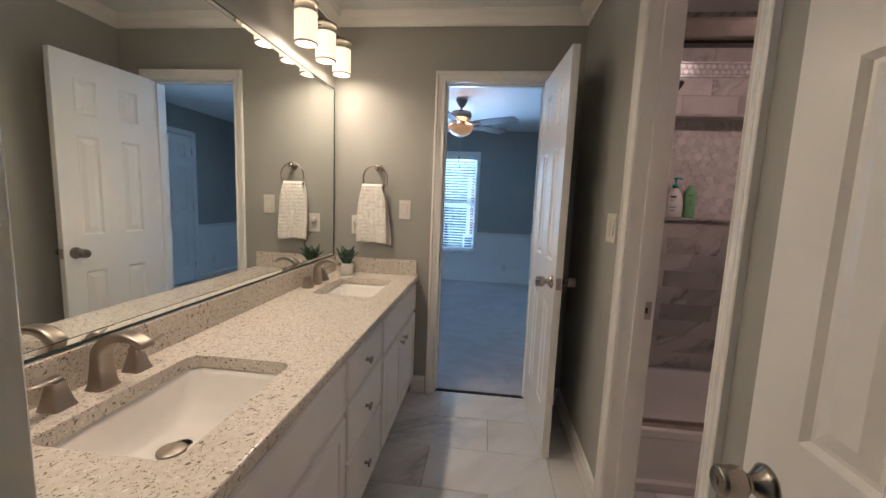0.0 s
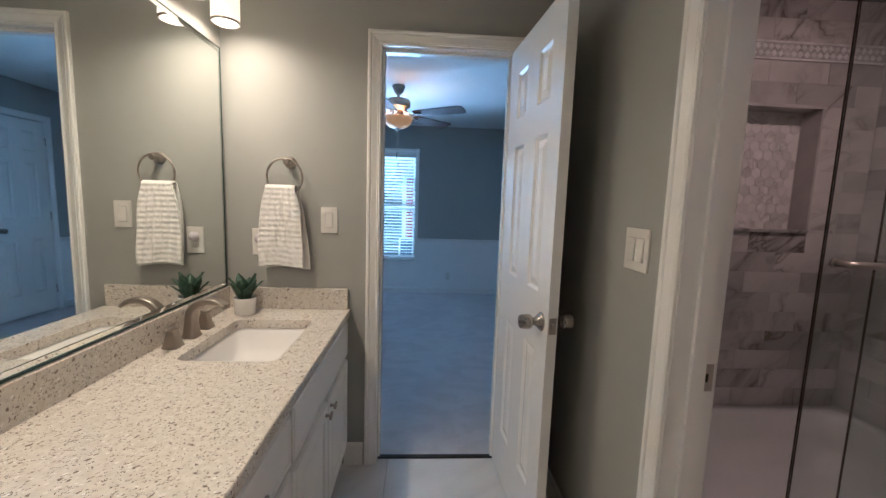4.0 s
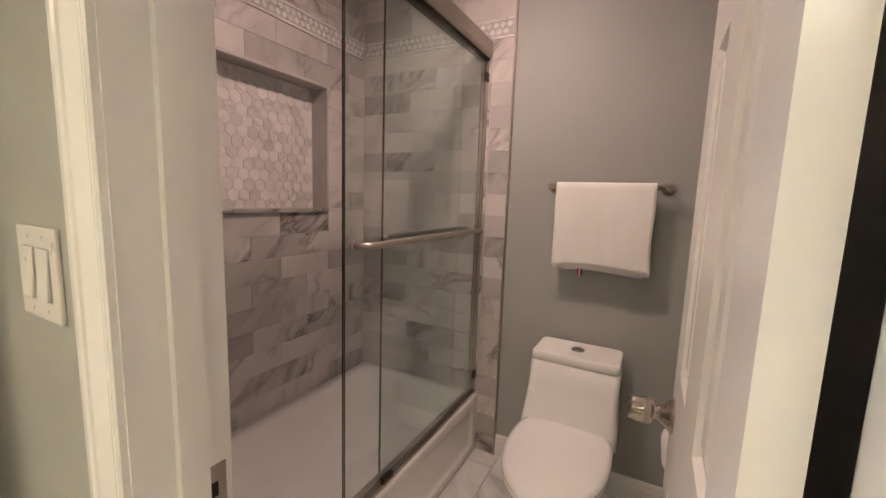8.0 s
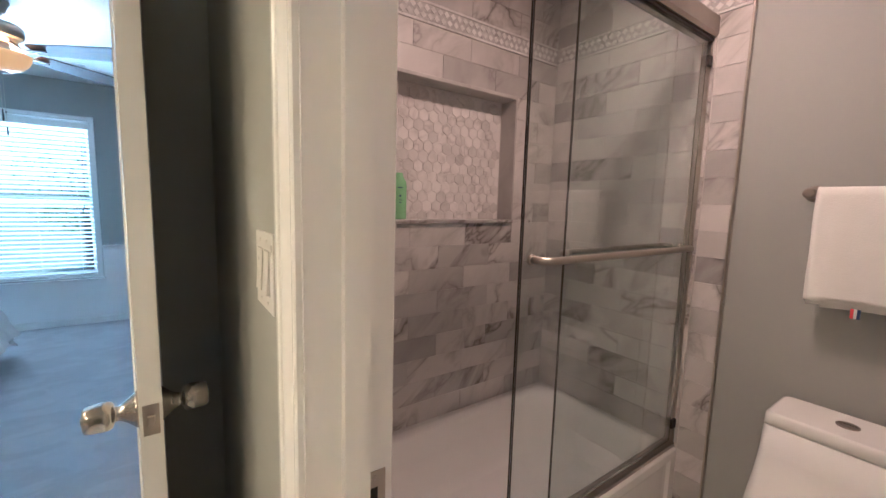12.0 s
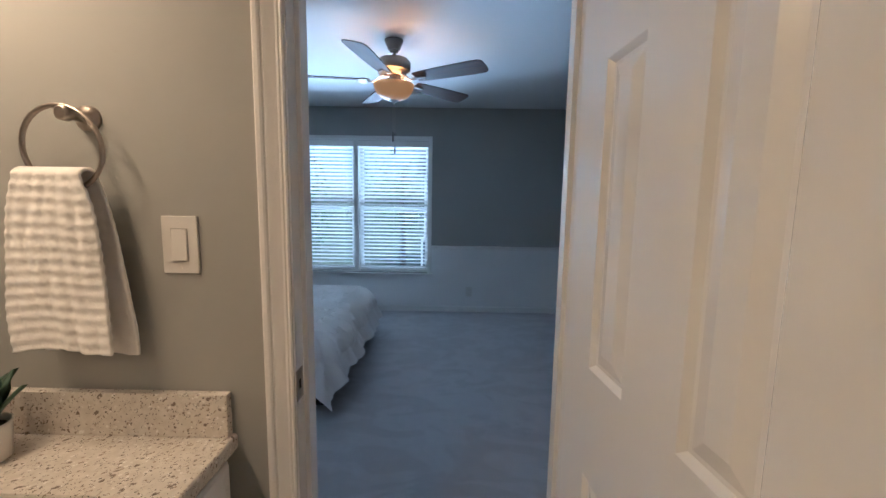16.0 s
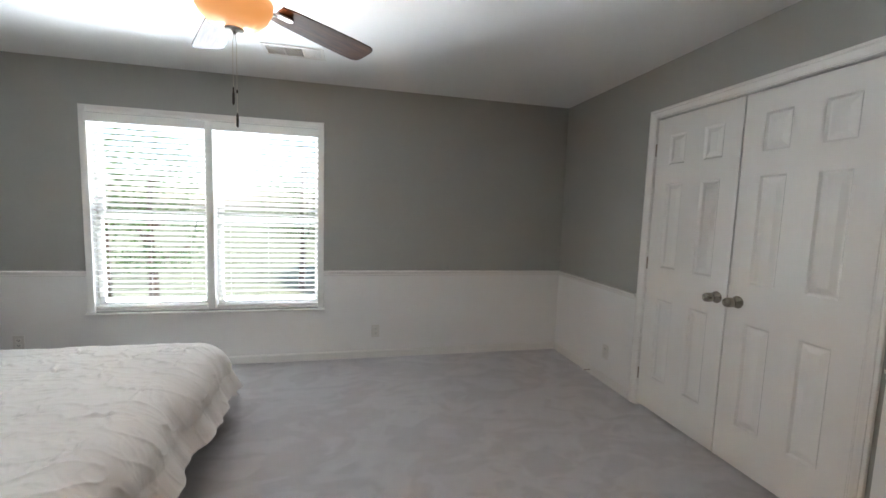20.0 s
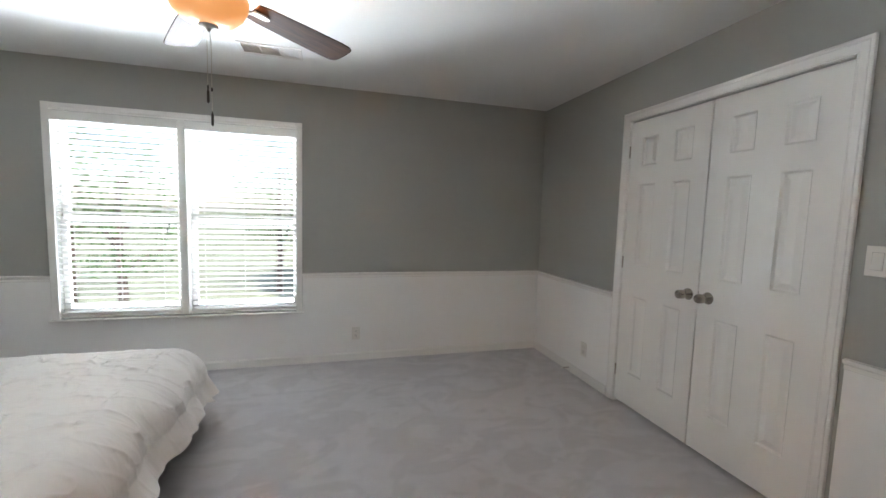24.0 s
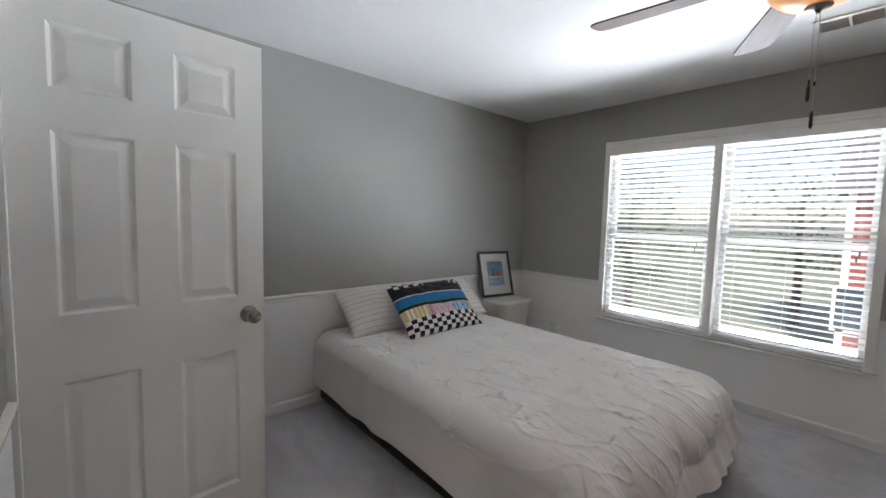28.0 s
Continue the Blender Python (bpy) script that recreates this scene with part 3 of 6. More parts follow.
# ---- vanity ----
VF = -0.386
def cabinet_front(bm, y0, y1, z0, z1, raised=True):
    """A slab front with a moulded edge and, on doors, a sunk centre panel, facing +x."""
    t = 0.019
    rows = [(0, 0), (0.0, t - 0.006), (0.006, t)]
    if raised:
        rows += [(0.052, t), (0.058, t - 0.007), (0.066, t - 0.007), (0.088, t - 0.001)]
    else:
        rows += [(0.018, t), (0.021, t - 0.002)]
    rings = [[bm.verts.new((VF + d, py, pz)) for py, pz in ((y0 + i, z0 + i), (y1 - i, z0 + i), (y1 - i, z1 - i), (y0 + i, z1 - i))] for i, d in rows]
    for lo, hi in zip(rings, rings[1:]):
        for k in range(4):
            bm.faces.new((lo[k], lo[(k + 1) % 4], hi[(k + 1) % 4], hi[k]))
    bm.faces.new(rings[-1])
    bm.faces.new(rings[0][::-1])
    return bm


def pull(parent, y, z):
    bm = bmesh.new()
    lathe(bm, [(0.008, 0.0), (0.006, 0.004), (0.005, 0.016)], 12, "x", (VF + 0.019, y, z))
    box(bm, (VF + 0.034, y - 0.016, z - 0.010), (VF + 0.043, y + 0.016, z + 0.010), 0.003)
    part("knob", bm, NICKEL, parent, "square brushed nickel cabinet knob")


def vanity_unit(y0, y1, doors, drawers, label):
    v = thing("vanity_cabinet", (0, 0, 0), label, "cabinet", "vanity cabinets")
    bm = boxes(((BW, y0, 0.10), (VF - 0.001, y1, 0.60)), ((VF - 0.02, y0, 0.60), (VF - 0.001, y1, 0.765)), ((BW, y0, 0.60), (BW + 0.02, y1, 0.765)), ((BW + 0.02, y0, 0.60), (VF - 0.02, y0 + 0.016, 0.765)), ((BW + 0.02, y1 - 0.016, 0.60), (VF - 0.02, y1, 0.765)))
    part("body", bm, CABINET, v)
    part("toe_kick", boxes(((BW, y0, 0.0), (VF - 0.07, y1, 0.0995))), CABINET, v)
    for a, b, z0, z1 in drawers:
        f = part("drawer_front", cabinet_front(bmesh.new(), a, b, z0, z1, False), CABINET, v)
        if b - a < 0.5:
            pull(f, (a + b) / 2 - 0.018, (z0 + z1) / 2)
    for a, b, ky in doors:
        f = part("door", cabinet_front(bmesh.new(), a, b, 0.115, 0.560), CABINET, v)
        pull(f, ky, 0.520)
    return v


vanity_unit(0.15, 0.449, ((0.165, 0.440, 0.40),), ((0.165, 0.440, 0.585, 0.750),), "white painted vanity cabinet with one narrow door")
vanity_unit(0.45, 1.239, ((0.462, 0.842, 0.805), (0.850, 1.230, 0.888)), ((0.462, 1.230, 0.585, 0.750),), "white painted sink cabinet with two panelled doors")
vanity_unit(1.24, 1.699, (), ((1.255, 1.685, 0.600, 0.750), (1.255, 1.685, 0.385, 0.585), (1.255, 1.685, 0.115, 0.370)), "white painted bank of three vanity drawers")
vanity_unit(1.70, 2.535, ((1.712, 2.110, 2.075), (2.118, 2.516, 2.152)), ((1.712, 2.516, 0.585, 0.750),), "white painted sink cabinet with two panelled doors")

# quartz top with two sink cut-outs
SINKS = ((0.640, 1.090), (1.900, 2.345))
SX0, SX1, TOPZ = -0.802, -0.483, 0.803


def rounded_loop(x0, x1, y0, y1, r, n=5):
    pts = []
    for cx, cy, a0 in ((x1 - r, y1 - r, 0), (x0 + r, y1 - r, 90), (x0 + r, y0 + r, 180), (x1 - r, y0 + r, 270)):
        for k in range(n + 1):
            a = radians(a0 + 90 * k / n)
            pts.append((cx + r * math.cos(a), cy + r * math.sin(a)))
    return pts


def holed_slab(bm, x0, x1, y0, y1, loop, z0, z1):
    """A slab with a rounded hole, made of the ring between the two outlines."""
    outer = []
    for k, (px, py) in enumerate(loop):
        q = k // 6
        outer.append({0: (x1, y1), 1: (x0, y1), 2: (x0, y0), 3: (x1, y0)}[q])
    n = len(loop)
    for z, flip in ((z1, False), (z0, True)):
        ins = [bm.verts.new((px, py, z)) for px, py in loop]
        cor = {c: bm.verts.new((*c, z)) for c in {(x0, y0), (x1, y0), (x1, y1), (x0, y1)}}
        for k in range(n):
            a, b = outer[k], outer[(k + 1) % n]
            vs = [ins[k], ins[(k + 1) % n]] + ([cor[b]] if a == b else [cor[b], cor[a]])
            bm.faces.new(vs)
    for k in range(n):
        a, b = loop[k], loop[(k + 1) % n]
        bm.faces.new([bm.verts.new(p) for p in ((*a, z0), (*b, z0), (*b, z1), (*a, z1))])


bm = bmesh.new()
YS = [0.145, 0.45, 1.28, 1.70, 2.5385]
CF = -0.366
box(bm, (BW, YS[0], 0.766), (CF, YS[1], TOPZ))
holed_slab(bm, BW, CF, YS[1], YS[2], rounded_loop(SX0, SX1, *SINKS[0], 0.035), 0.766, TOPZ)
box(bm, (BW, YS[2], 0.766), (CF, YS[3], TOPZ))
holed_slab(bm, BW, CF, YS[3], YS[4], rounded_loop(SX0, SX1, *SINKS[1], 0.035), 0.766, TOPZ)
bmesh.ops.remove_doubles(bm, verts=bm.verts[:], dist=0.0003)
c = thing("countertop", (0, 0, 0), "long speckled beige quartz vanity top with two undermount sinks", "countertop")
part("slab", bm, QUARTZ, c)
bm = bmesh.new()
extrude_profile(bm, [(0, 0), (0.003, 0.0005), (0.0055, 0.004), (0.0062, 0.0185), (0.0055, 0.033), (0.003, 0.0365), (0, 0.037)], (CF, YS[0], 0.766), (CF, YS[4], 0.766), (1, 0, 0))
part("rounded_front_edge", bm, QUARTZ, c)
s = thing("backsplash", (0, 0, 0), "low speckled quartz backsplash along the vanity", "backsplash")
part("long_slab", boxes(((BW, 0.145, TOPZ), (BW + 0.02, 2.5385, 0.905)), bevel=0.002), QUARTZ, s)
part("end_slab", boxes(((BW + 0.0205, 2.5185, TOPZ), (-0.370, 2.5385, 0.903)), bevel=0.002), QUARTZ, s)


def sink(y0, y1):
    s = thing("sink", (0, 0, 0), "white undermount porcelain sink with sloping sides", "sink", "undermount sinks")
    bm = bmesh.new()
    rings = []
    cy = (y0 + y1) / 2
    cx = (SX0 + SX1) / 2
    for g, z in ((0.012, 0.7655), (0.004, 0.765), (-0.006, 0.745), (-0.026, 0.69), (-0.048, 0.660), (-0.080, 0.648), (-0.120, 0.645)):
        rings.append([bm.verts.new((px, py, z)) for px, py in rounded_loop(SX0 - g * (1 if g > 0 else 0.62), SX1 + g * (1 if g > 0 else 1.38), y0 - g * (1 if g > 0 else 1.35), y1 + g * (1 if g > 0 else 1.35), 0.035 + 0.02 * (0.765 - z) / 0.1)])
    for lo, hi in zip(rings, rings[1:]):
        n = len(lo)
        for k in range(n):
            bm.faces.new((lo[k], lo[(k + 1) % n], hi[(k + 1) % n], hi[k])).smooth = True
    bm.faces.new(rings[-1])
    part("basin", bm, PORCELAIN, s)
    dr = part("drain", lathe(bmesh.new(), [(0.033, 0.6455), (0.034, 0.649), (0.029, 0.651)], 24, "z", (cx - 0.046, cy, 0)), NICKEL, s, "brushed nickel pop-up drain")
    part("stopper", lathe(bmesh.new(), [(0.027, 0.6505), (0.0325, 0.6515), (0.0330, 0.6535), (0.030, 0.6555), (0.001, 0.6575)], 24, "z", (cx - 0.046, cy, 0), cap=False), NICKEL, dr)


for a, b in SINKS:
    sink(a, b)


def faucet(y):
    f = thing("faucet", (-0.868, y, TOPZ), "brushed nickel widespread faucet with two flared handles", "faucet", "widespread faucets")
    bm = bmesh.new()
    rows = [(0.0, 0.0, 0.027, 0.031, 90), (0.0, 0.004, 0.027, 0.031, 90), (0.0, 0.012, 0.023, 0.027, 90), (0.001, 0.050, 0.019, 0.023, 88)]
    for k in range(13):
        th = radians(172 - 138 * k / 12)
        rows.append((0.066 + 0.064 * math.cos(th) + 0.012 * k / 12, 0.082 + 0.054 * math.sin(th), 0.0165 - 0.0095 * k / 12, 0.0215 - 0.0025 * k / 12, 172 - 138 * k / 12 - 90))
    rings = []
    for px, pz, thick, wide, ang in rows:
        a = radians(ang)
        ring = []
        out = Vector((-math.sin(a), 0, math.cos(a)))
        for q in range(24):
            c, d = math.cos(2 * math.pi * q / 24), math.sin(2 * math.pi * q / 24)
            cx, cy = abs(c) ** 0.45 * (1 if c > 0 else -1), abs(d) ** 0.45 * (1 if d > 0 else -1)
            ring.append(bm.verts.new(Vector((px, 0, pz)) + out * (thick * cx) + Vector((0, wide * cy, 0))))
        rings.append(ring)
    for lo, hi in zip(rings, rings[1:]):
        for q in range(24):
            bm.faces.new((lo[q], lo[(q + 1) % 24], hi[(q + 1) % 24], hi[q])).smooth = True
    bm.faces.new(rings[0][::-1])
    bm.faces.new(rings[-1])
    part("spout", bm, NICKEL, f, "arched flat brushed nickel spout")
    for s in (-1, 1):
        bm = bmesh.new()
        rings = []
        for w, z in ((0.0275, 0.0), (0.0275, 0.003), (0.0235, 0.012), (0.0170, 0.042), (0.0135, 0.060), (0.0150, 0.063)):
            rings.append([bm.verts.new((px - 0.005, py + s * 0.103, z)) for px, py in rounded_loop(-w, w, -w, w, w * 0.35, 3)])
        for lo, hi in zip(rings, rings[1:]):
            n = len(lo)
            for k in range(n):
                bm.faces.new((lo[k], lo[(k + 1) % n], hi[(k + 1) % n], hi[k])).smooth = True
        bm.faces.new(rings[0][::-1])
        bm.faces.new(rings[-1])
        h = part("handle_base", bm, NICKEL, f, "flared square handle base")
        bm = bmesh.new()
        tube(bm, [(-0.012, s * 0.095, 0.066), (-0.002, s * 0.110, 0.068), (0.010, s * 0.150, 0.073), (0.014, s * 0.172, 0.077)], 0.008, 10, True, 0.5, [0.014, 0.0135, 0.009, 0.006])
        part("lever", bm, NICKEL, h, smooth=True)


faucet(0.866)
faucet(2.123)

# bevelled mirror over the backsplash
m = thing("vanity_mirror", (0, 0, 0), "large frameless wall mirror above the vanity backsplash", "mirror")
MY0, MY1, MZ0, MZ1 = 0.30, 2.516, 0.912, 1.962
part("glass", boxes(((BW + 0.001, MY0 + 0.019, MZ0 + 0.019), (BW + 0.0125, MY1 - 0.019, MZ1 - 0.019))), MIRROR, m)
bm = bmesh.new()
o = [(MY0, MZ0), (MY1, MZ0), (MY1, MZ1), (MY0, MZ1)]
i = [(MY0 + 0.02, MZ0 + 0.02), (MY1 - 0.02, MZ0 + 0.02), (MY1 - 0.02, MZ1 - 0.02), (MY0 + 0.02, MZ1 - 0.02)]
ov = [bm.verts.new((BW + 0.0080, *p)) for p in o]
iv = [bm.verts.new((BW + 0.0125, *p)) for p in i]
for k in range(4):
    bm.faces.new((ov[k], ov[(k + 1) % 4], iv[(k + 1) % 4], iv[k]))
part("bevel", bm, MIRROR, m, "bevelled mirror edge")
# thin dark strips paint in the refraction line of the bevel
part("bevel_line", boxes(((BW + 0.0119, MY0 + 0.0192, MZ0 + 0.0190), (BW + 0.0128, MY1 - 0.0192, MZ0 + 0.0208)), ((BW + 0.0119, MY0 + 0.0192, MZ1 - 0.0205), (BW + 0.0128, MY1 - 0.0192, MZ1 - 0.0192)),
     ((BW + 0.0119, MY1 - 0.0208, MZ0 + 0.021), (BW + 0.0128, MY1 - 0.0192, MZ1 - 0.021))), EDGEGLASS, m, "dark strip painting the refraction line where the bevel begins")
bm = boxes(((BW + 0.0005, MY0 - 0.002, MZ0 - 0.003), (BW + 0.0125, MY1 + 0.002, MZ0 - 0.0002)), ((BW + 0.0005, MY0 - 0.002, MZ1 + 0.0002), (BW + 0.0100, MY1 + 0.002, MZ1 + 0.003)),
           ((BW + 0.0005, MY1 + 0.0002, MZ0), (BW + 0.0100, MY1 + 0.003, MZ1)), ((BW + 0.0005, MY0 - 0.003, MZ0), (BW + 0.0100, MY0 - 0.0002, MZ1)))
part("edge", bm, EDGEGLASS, m, "dark green glass edge")

# vanity lights
FROST = glow("lit_frosted_glass", (1.0, 0.59, 0.26), SHADE_GLOW, (0.9, 0.88, 0.84))


def vanity_light(y):
    v = thing("vanity_light", (BW, y, 2.2), "three-lamp brushed nickel vanity light with frosted shades, lit", "wall light", "vanity lights")
    bm = bmesh.new()
    lathe(bm, [(0.062, 0.0), (0.062, 0.012), (0.050, 0.022)], 28, "x", (0, 0, -0.06))
    part("backplate", bm, NICKEL, v)
    part("bar", tube(bmesh.new(), [(0.10, -0.24, 0.0), (0.10, 0.24, 0.0)], 0.009, 12), NICKEL, v)
    part("arm", tube(bmesh.new(), [(0.02, 0, -0.06), (0.07, 0, -0.05), (0.10, 0, 0.0)], 0.009, 12), NICKEL, v, smooth=True)
    for dy in (-0.229, 0.0, 0.229):
        s = part("socket_cup", lathe(bmesh.new(), [(0.012, 0.012), (0.030, 0.004), (0.032, -0.012), (0.060, -0.014), (0.060, -0.022), (0.028, -0.022)], 28, "z", (0.112, dy, 0)), NICKEL, v, smooth=False)
        bm = bmesh.new()
        lathe(bm, [(0.052, -0.023), (0.052, -0.058)], 28, "z", (0.112, dy, 0), cap=False)
        part("clear_band", bm, GLASS, s, "clear glass band of the shade", True).visible_shadow = False
        bm = bmesh.new()
        lathe(bm, [(0.052, -0.058), (0.052, -0.196), (0.047, -0.196), (0.047, -0.075)], 28, "z", (0.112, dy, 0), cap=False)
        part("frosted_shade", bm, FROST, s, "glowing frosted glass cylinder", True).visible_shadow = False
        part("rim", lathe(bmesh.new(), [(0.0535, -0.190), (0.0545, -0.193), (0.0535, -0.1975), (0.0465, -0.1975)], 28, "z", (0.112, dy, 0), cap=False), NICKEL, s, smooth=True)
    return v


for _y in (0.866, 2.13):
    for _d in (-0.229, 0.0, 0.229):
        bulb = lamp("vanity_bulb", "SPOT", (BW + 0.112, _y + _d, 2.046), BULB_W, (1.0, 0.60, 0.28), 0.03)
        bulb.data.spot_size, bulb.data.spot_blend = radians(178), 1.0  # the cup above closes the shade

vanity_light(2.13)
vanity_light(0.866)


# ---- bathroom small things ----
def wall_plate(name, place, turn, w, h, label, category, kind):
    """A cover plate on a wall; local +y points out of the wall."""
    p = thing(name, place, label, category, "wall plates", turn)
    pl = part("plate", boxes(((-w / 2, 0.0, -h / 2), (w / 2, 0.006, h / 2)), bevel=0.002), PLASTIC, p)
    if kind == "rocker":
        n = max(1, round(w / 0.058))
        for k in range(n):
            x = (k - (n - 1) / 2) * 0.046
            part("frame", boxes(((x - 0.0180, 0.0055, -0.0350), (x + 0.0180, 0.0064, 0.0350))), plain("switch_gap", (0.42, 0.40, 0.37), 0.5, var=0.0, relief=0.0), p)
            bm = bmesh.new()
            box(bm, (x - 0.0163, 0.006, -0.0332), (x + 0.0163, 0.0095, 0.0332), 0.0012)
            for v in bm.verts:
                if v.co.y > 0.008:
                    v.co.y += 0.0020 * (-v.co.z / 0.031)
            part("rocker", bm, PLASTIC, p)
            for z in (-0.048, 0.048):
                part("screw", lathe(bmesh.new(), [(0.003, 0.006), (0.0025, 0.0068)], 8, "y", (x, 0, z)), PLASTIC, p)
    else:
        for z in (-0.021, 0.021):
            r = part("receptacle", boxes(((-0.016, 0.0055, z - 0.014), (0.016, 0.0075, z + 0.014)), bevel=0.003), PLASTIC, p)
            for x in (-0.0065, 0.0065):
                part("slot", boxes(((x - 0.0012, 0.0072, z - 0.002), (x + 0.0012, 0.0079, z + 0.007))), DARK, r)
            part("slot", lathe(bmesh.new(), [(0.0025, 0.0072), (0.0025, 0.0079)], 8, "y", (0, 0, z - 0.008)), DARK, r)
    return p


wall_plate("light_switch", (-0.460, BN, 1.228), 180, 0.076, 0.122, "white single rocker switch beside the doorway", "light switch", "rocker")
wall_plate("light_switch", (BE, 1.758, 1.211), 90, 0.122, 0.122, "white double rocker switch beside the toilet room door", "light switch", "rocker")
wall_plate("light_switch", (RE, 3.803, 1.212), 90, 0.074, 0.118, "white single switch beside the closet", "light switch", "rocker")
wall_plate("outlet", (0.383, RN - 0.004, 0.250), 180, 0.072, 0.116, "white duplex outlet in the wainscot", "outlet", "duplex")
wall_plate("outlet", (RE - 0.004, 5.560, 0.258), 90, 0.072, 0.116, "white duplex outlet near the closet", "outlet", "duplex")
wall_plate("outlet", (-2.30, RN - 0.004, 0.250), 180, 0.072, 0.116, "white duplex outlet near the nightstand", "outlet", "duplex")
wall_plate("outlet", (-0.775, BN, 1.118), 180, 0.076, 0.122, "white outlet behind the hand towel", "outlet", "duplex")
nl = thing("night_light", (-0.775, BN - 0.009, 1.136), "small round plug-in night light", "night light", "", 180)
part("body", lathe(bmesh.new(), [(0.018, 0.0), (0.022, 0.008), (0.019, 0.020), (0.010, 0.026)], 20, "y"), plain("pearl_plastic", (0.62, 0.58, 0.62), 0.2, var=0.02, relief=0.0), nl, smooth=True)


def drape(bm, w, top, front, back, gap, n=26, rows=30, fold=0.006, ribs=0.0, pinch=0.0, drift=0.0, skew=0.0):
    """A towel hung over a bar along local x: the front leaf hangs to z=front and the back leaf to z=back."""
    grid = []
    total = (top - front) + (top - back) + gap * 1.2
    for j in range(rows + 1):
        s = total * j / rows
        row = []
        for k in range(n + 1):
            u = k / n - 0.5
            if s < top - front:
                z, y = front + s, gap * 0.5
                depth = (top - front - s) / (top - front)
            elif s > total - (top - back):
                z, y = top - (s - (total - (top - back))), -gap * 0.35
                depth = (s - (total - (top - back))) / (top - back)
            else:
                a = (s - (top - front)) / (gap * 1.2) * math.pi
                z, y = top + gap * 0.42 * math.sin(a), gap * (0.075 + 0.425 * math.cos(a))
                depth = 0.0
            wob = fold * (0.3 + depth) * (math.sin(u * 17 + 1.3 * math.sin(z * 9)) * (1 - 0.6 * depth) + 0.6 * noise.noise((u * 6, z * 7, y * 30 + 3)))
            rib = ribs * (0.85 + 0.3 * noise.noise((u * 3, z * 9, 4))) * math.sin((z + 0.005 * noise.noise((u * 3, z * 5, 9))) * 2 * math.pi / 0.0235) if ribs else 0.0
            narrow = 1 - pinch * (1 - depth) ** 3.0
            sgn = 1 if y > 0 else -0.4
            row.append(bm.verts.new((w * u * narrow + drift * (z - top) + (skew * depth if y < 0 else 0.0) + 0.004 * noise.noise((u * 2, z * 8, 1)), y + sgn * (abs(wob) + rib), z + 0.006 * depth * math.sin(u * 5 + 1))))
        grid.append(row)
    for a, b in zip(grid, grid[1:]):
        for k in range(n):
            bm.faces.new((a[k], a[k + 1], b[k + 1], b[k])).smooth = True
    bmesh.ops.recalc_face_normals(bm, faces=bm.faces[:])
    bmesh.ops.solidify(bm, geom=bm.faces[:], thickness=0.007)
    return bm


# towel ring and hand towel on the wall beside the mirror
r = thing("towel_ring", (-0.634, BN, 1.485), "brushed nickel towel ring on a round post", "towel ring", "", 180)
part("post", lathe(bmesh.new(), [(0.026, 0.0), (0.026, 0.006), (0.020, 0.012), (0.012, 0.018), (0.011, 0.042), (0.015, 0.046), (0.015, 0.060), (0.010, 0.064)], 24, "y"), NICKEL, r, smooth=False)
part("ring", tube(bmesh.new(), [(0.078 * math.sin(a) + 0.012, 0.052 + 0.004 * math.cos(a), -0.066 + 0.080 * math.cos(a)) for a in (2 * math.pi * k / 40 for k in range(41))], 0.0048, 10, False), NICKEL, r, smooth=True)
solid("hand_towel", drape(bmesh.new(), 0.196, 1.362, 1.018, 1.004, 0.050, 48, 210, 0.009, 0.0014, 0.34, 0.0, -0.022), TOWEL, "white ribbed hand towel hanging through the ring", "towel", place=(-0.660, BN - 0.052, 0.0), turn=180, smooth=True)

# potted succulent on the counter
p = thing("potted_plant", (-0.805, 2.425, TOPZ), "small green succulent in a white ceramic pot", "plant")
part("pot", lathe(bmesh.new(), [(0.034, 0.0), (0.043, 0.004), (0.047, 0.068), (0.049, 0.078), (0.045, 0.078), (0.043, 0.064)], 28, "z", cap=False), PORCELAIN, p, "white ceramic pot", True)
part("soil", lathe(bmesh.new(), [(0.0435, 0.060), (0.044, 0.064), (0.001, 0.066)], 20, "z", cap=False), plain("dark_soil", (0.03, 0.022, 0.016), 0.95, var=0.3, scale=90, grain=300, relief=0.8), p)
LEAF = plain("succulent_green", (0.055, 0.100, 0.062), 0.45, var=0.35, scale=45, grain=200, relief=0.1)
rng = random.Random(5)
for k in range(11):
    a = k * 2.4 + rng.uniform(-0.2, 0.2)
    tilt = 0.10 + 0.042 * k
    ln = 0.142 - 0.0045 * k
    bm = bmesh.new()
    rows = []
    for j in range(8):
        u = j / 7
        w = 0.025 * (math.sin(min(1.0, u * 1.25 + 0.22) * math.pi * 0.62) if u < 0.75 else 1.0 * (1 - u) / 0.25 * 0.98) + 0.0005
        out = 0.010 + ln * (math.sin(tilt) * u + 0.18 * u * u)
        z = 0.058 + ln * math.cos(tilt) * u * (1 - 0.1 * u)
        rows.append([bm.verts.new((out * math.cos(a) - s * w * math.sin(a) - c * math.cos(a), out * math.sin(a) + s * w * math.cos(a) - c * math.sin(a), z)) for s, c in ((-1, 0.004), (0, -0.003), (1, 0.004), (0, 0.008))])
    for lo, hi in zip(rows, rows[1:]):
        for q in range(4):
            bm.faces.new((lo[q], lo[(q + 1) % 4], hi[(q + 1) % 4], hi[q])).smooth = True
    part("leaf", bm, LEAF, p)

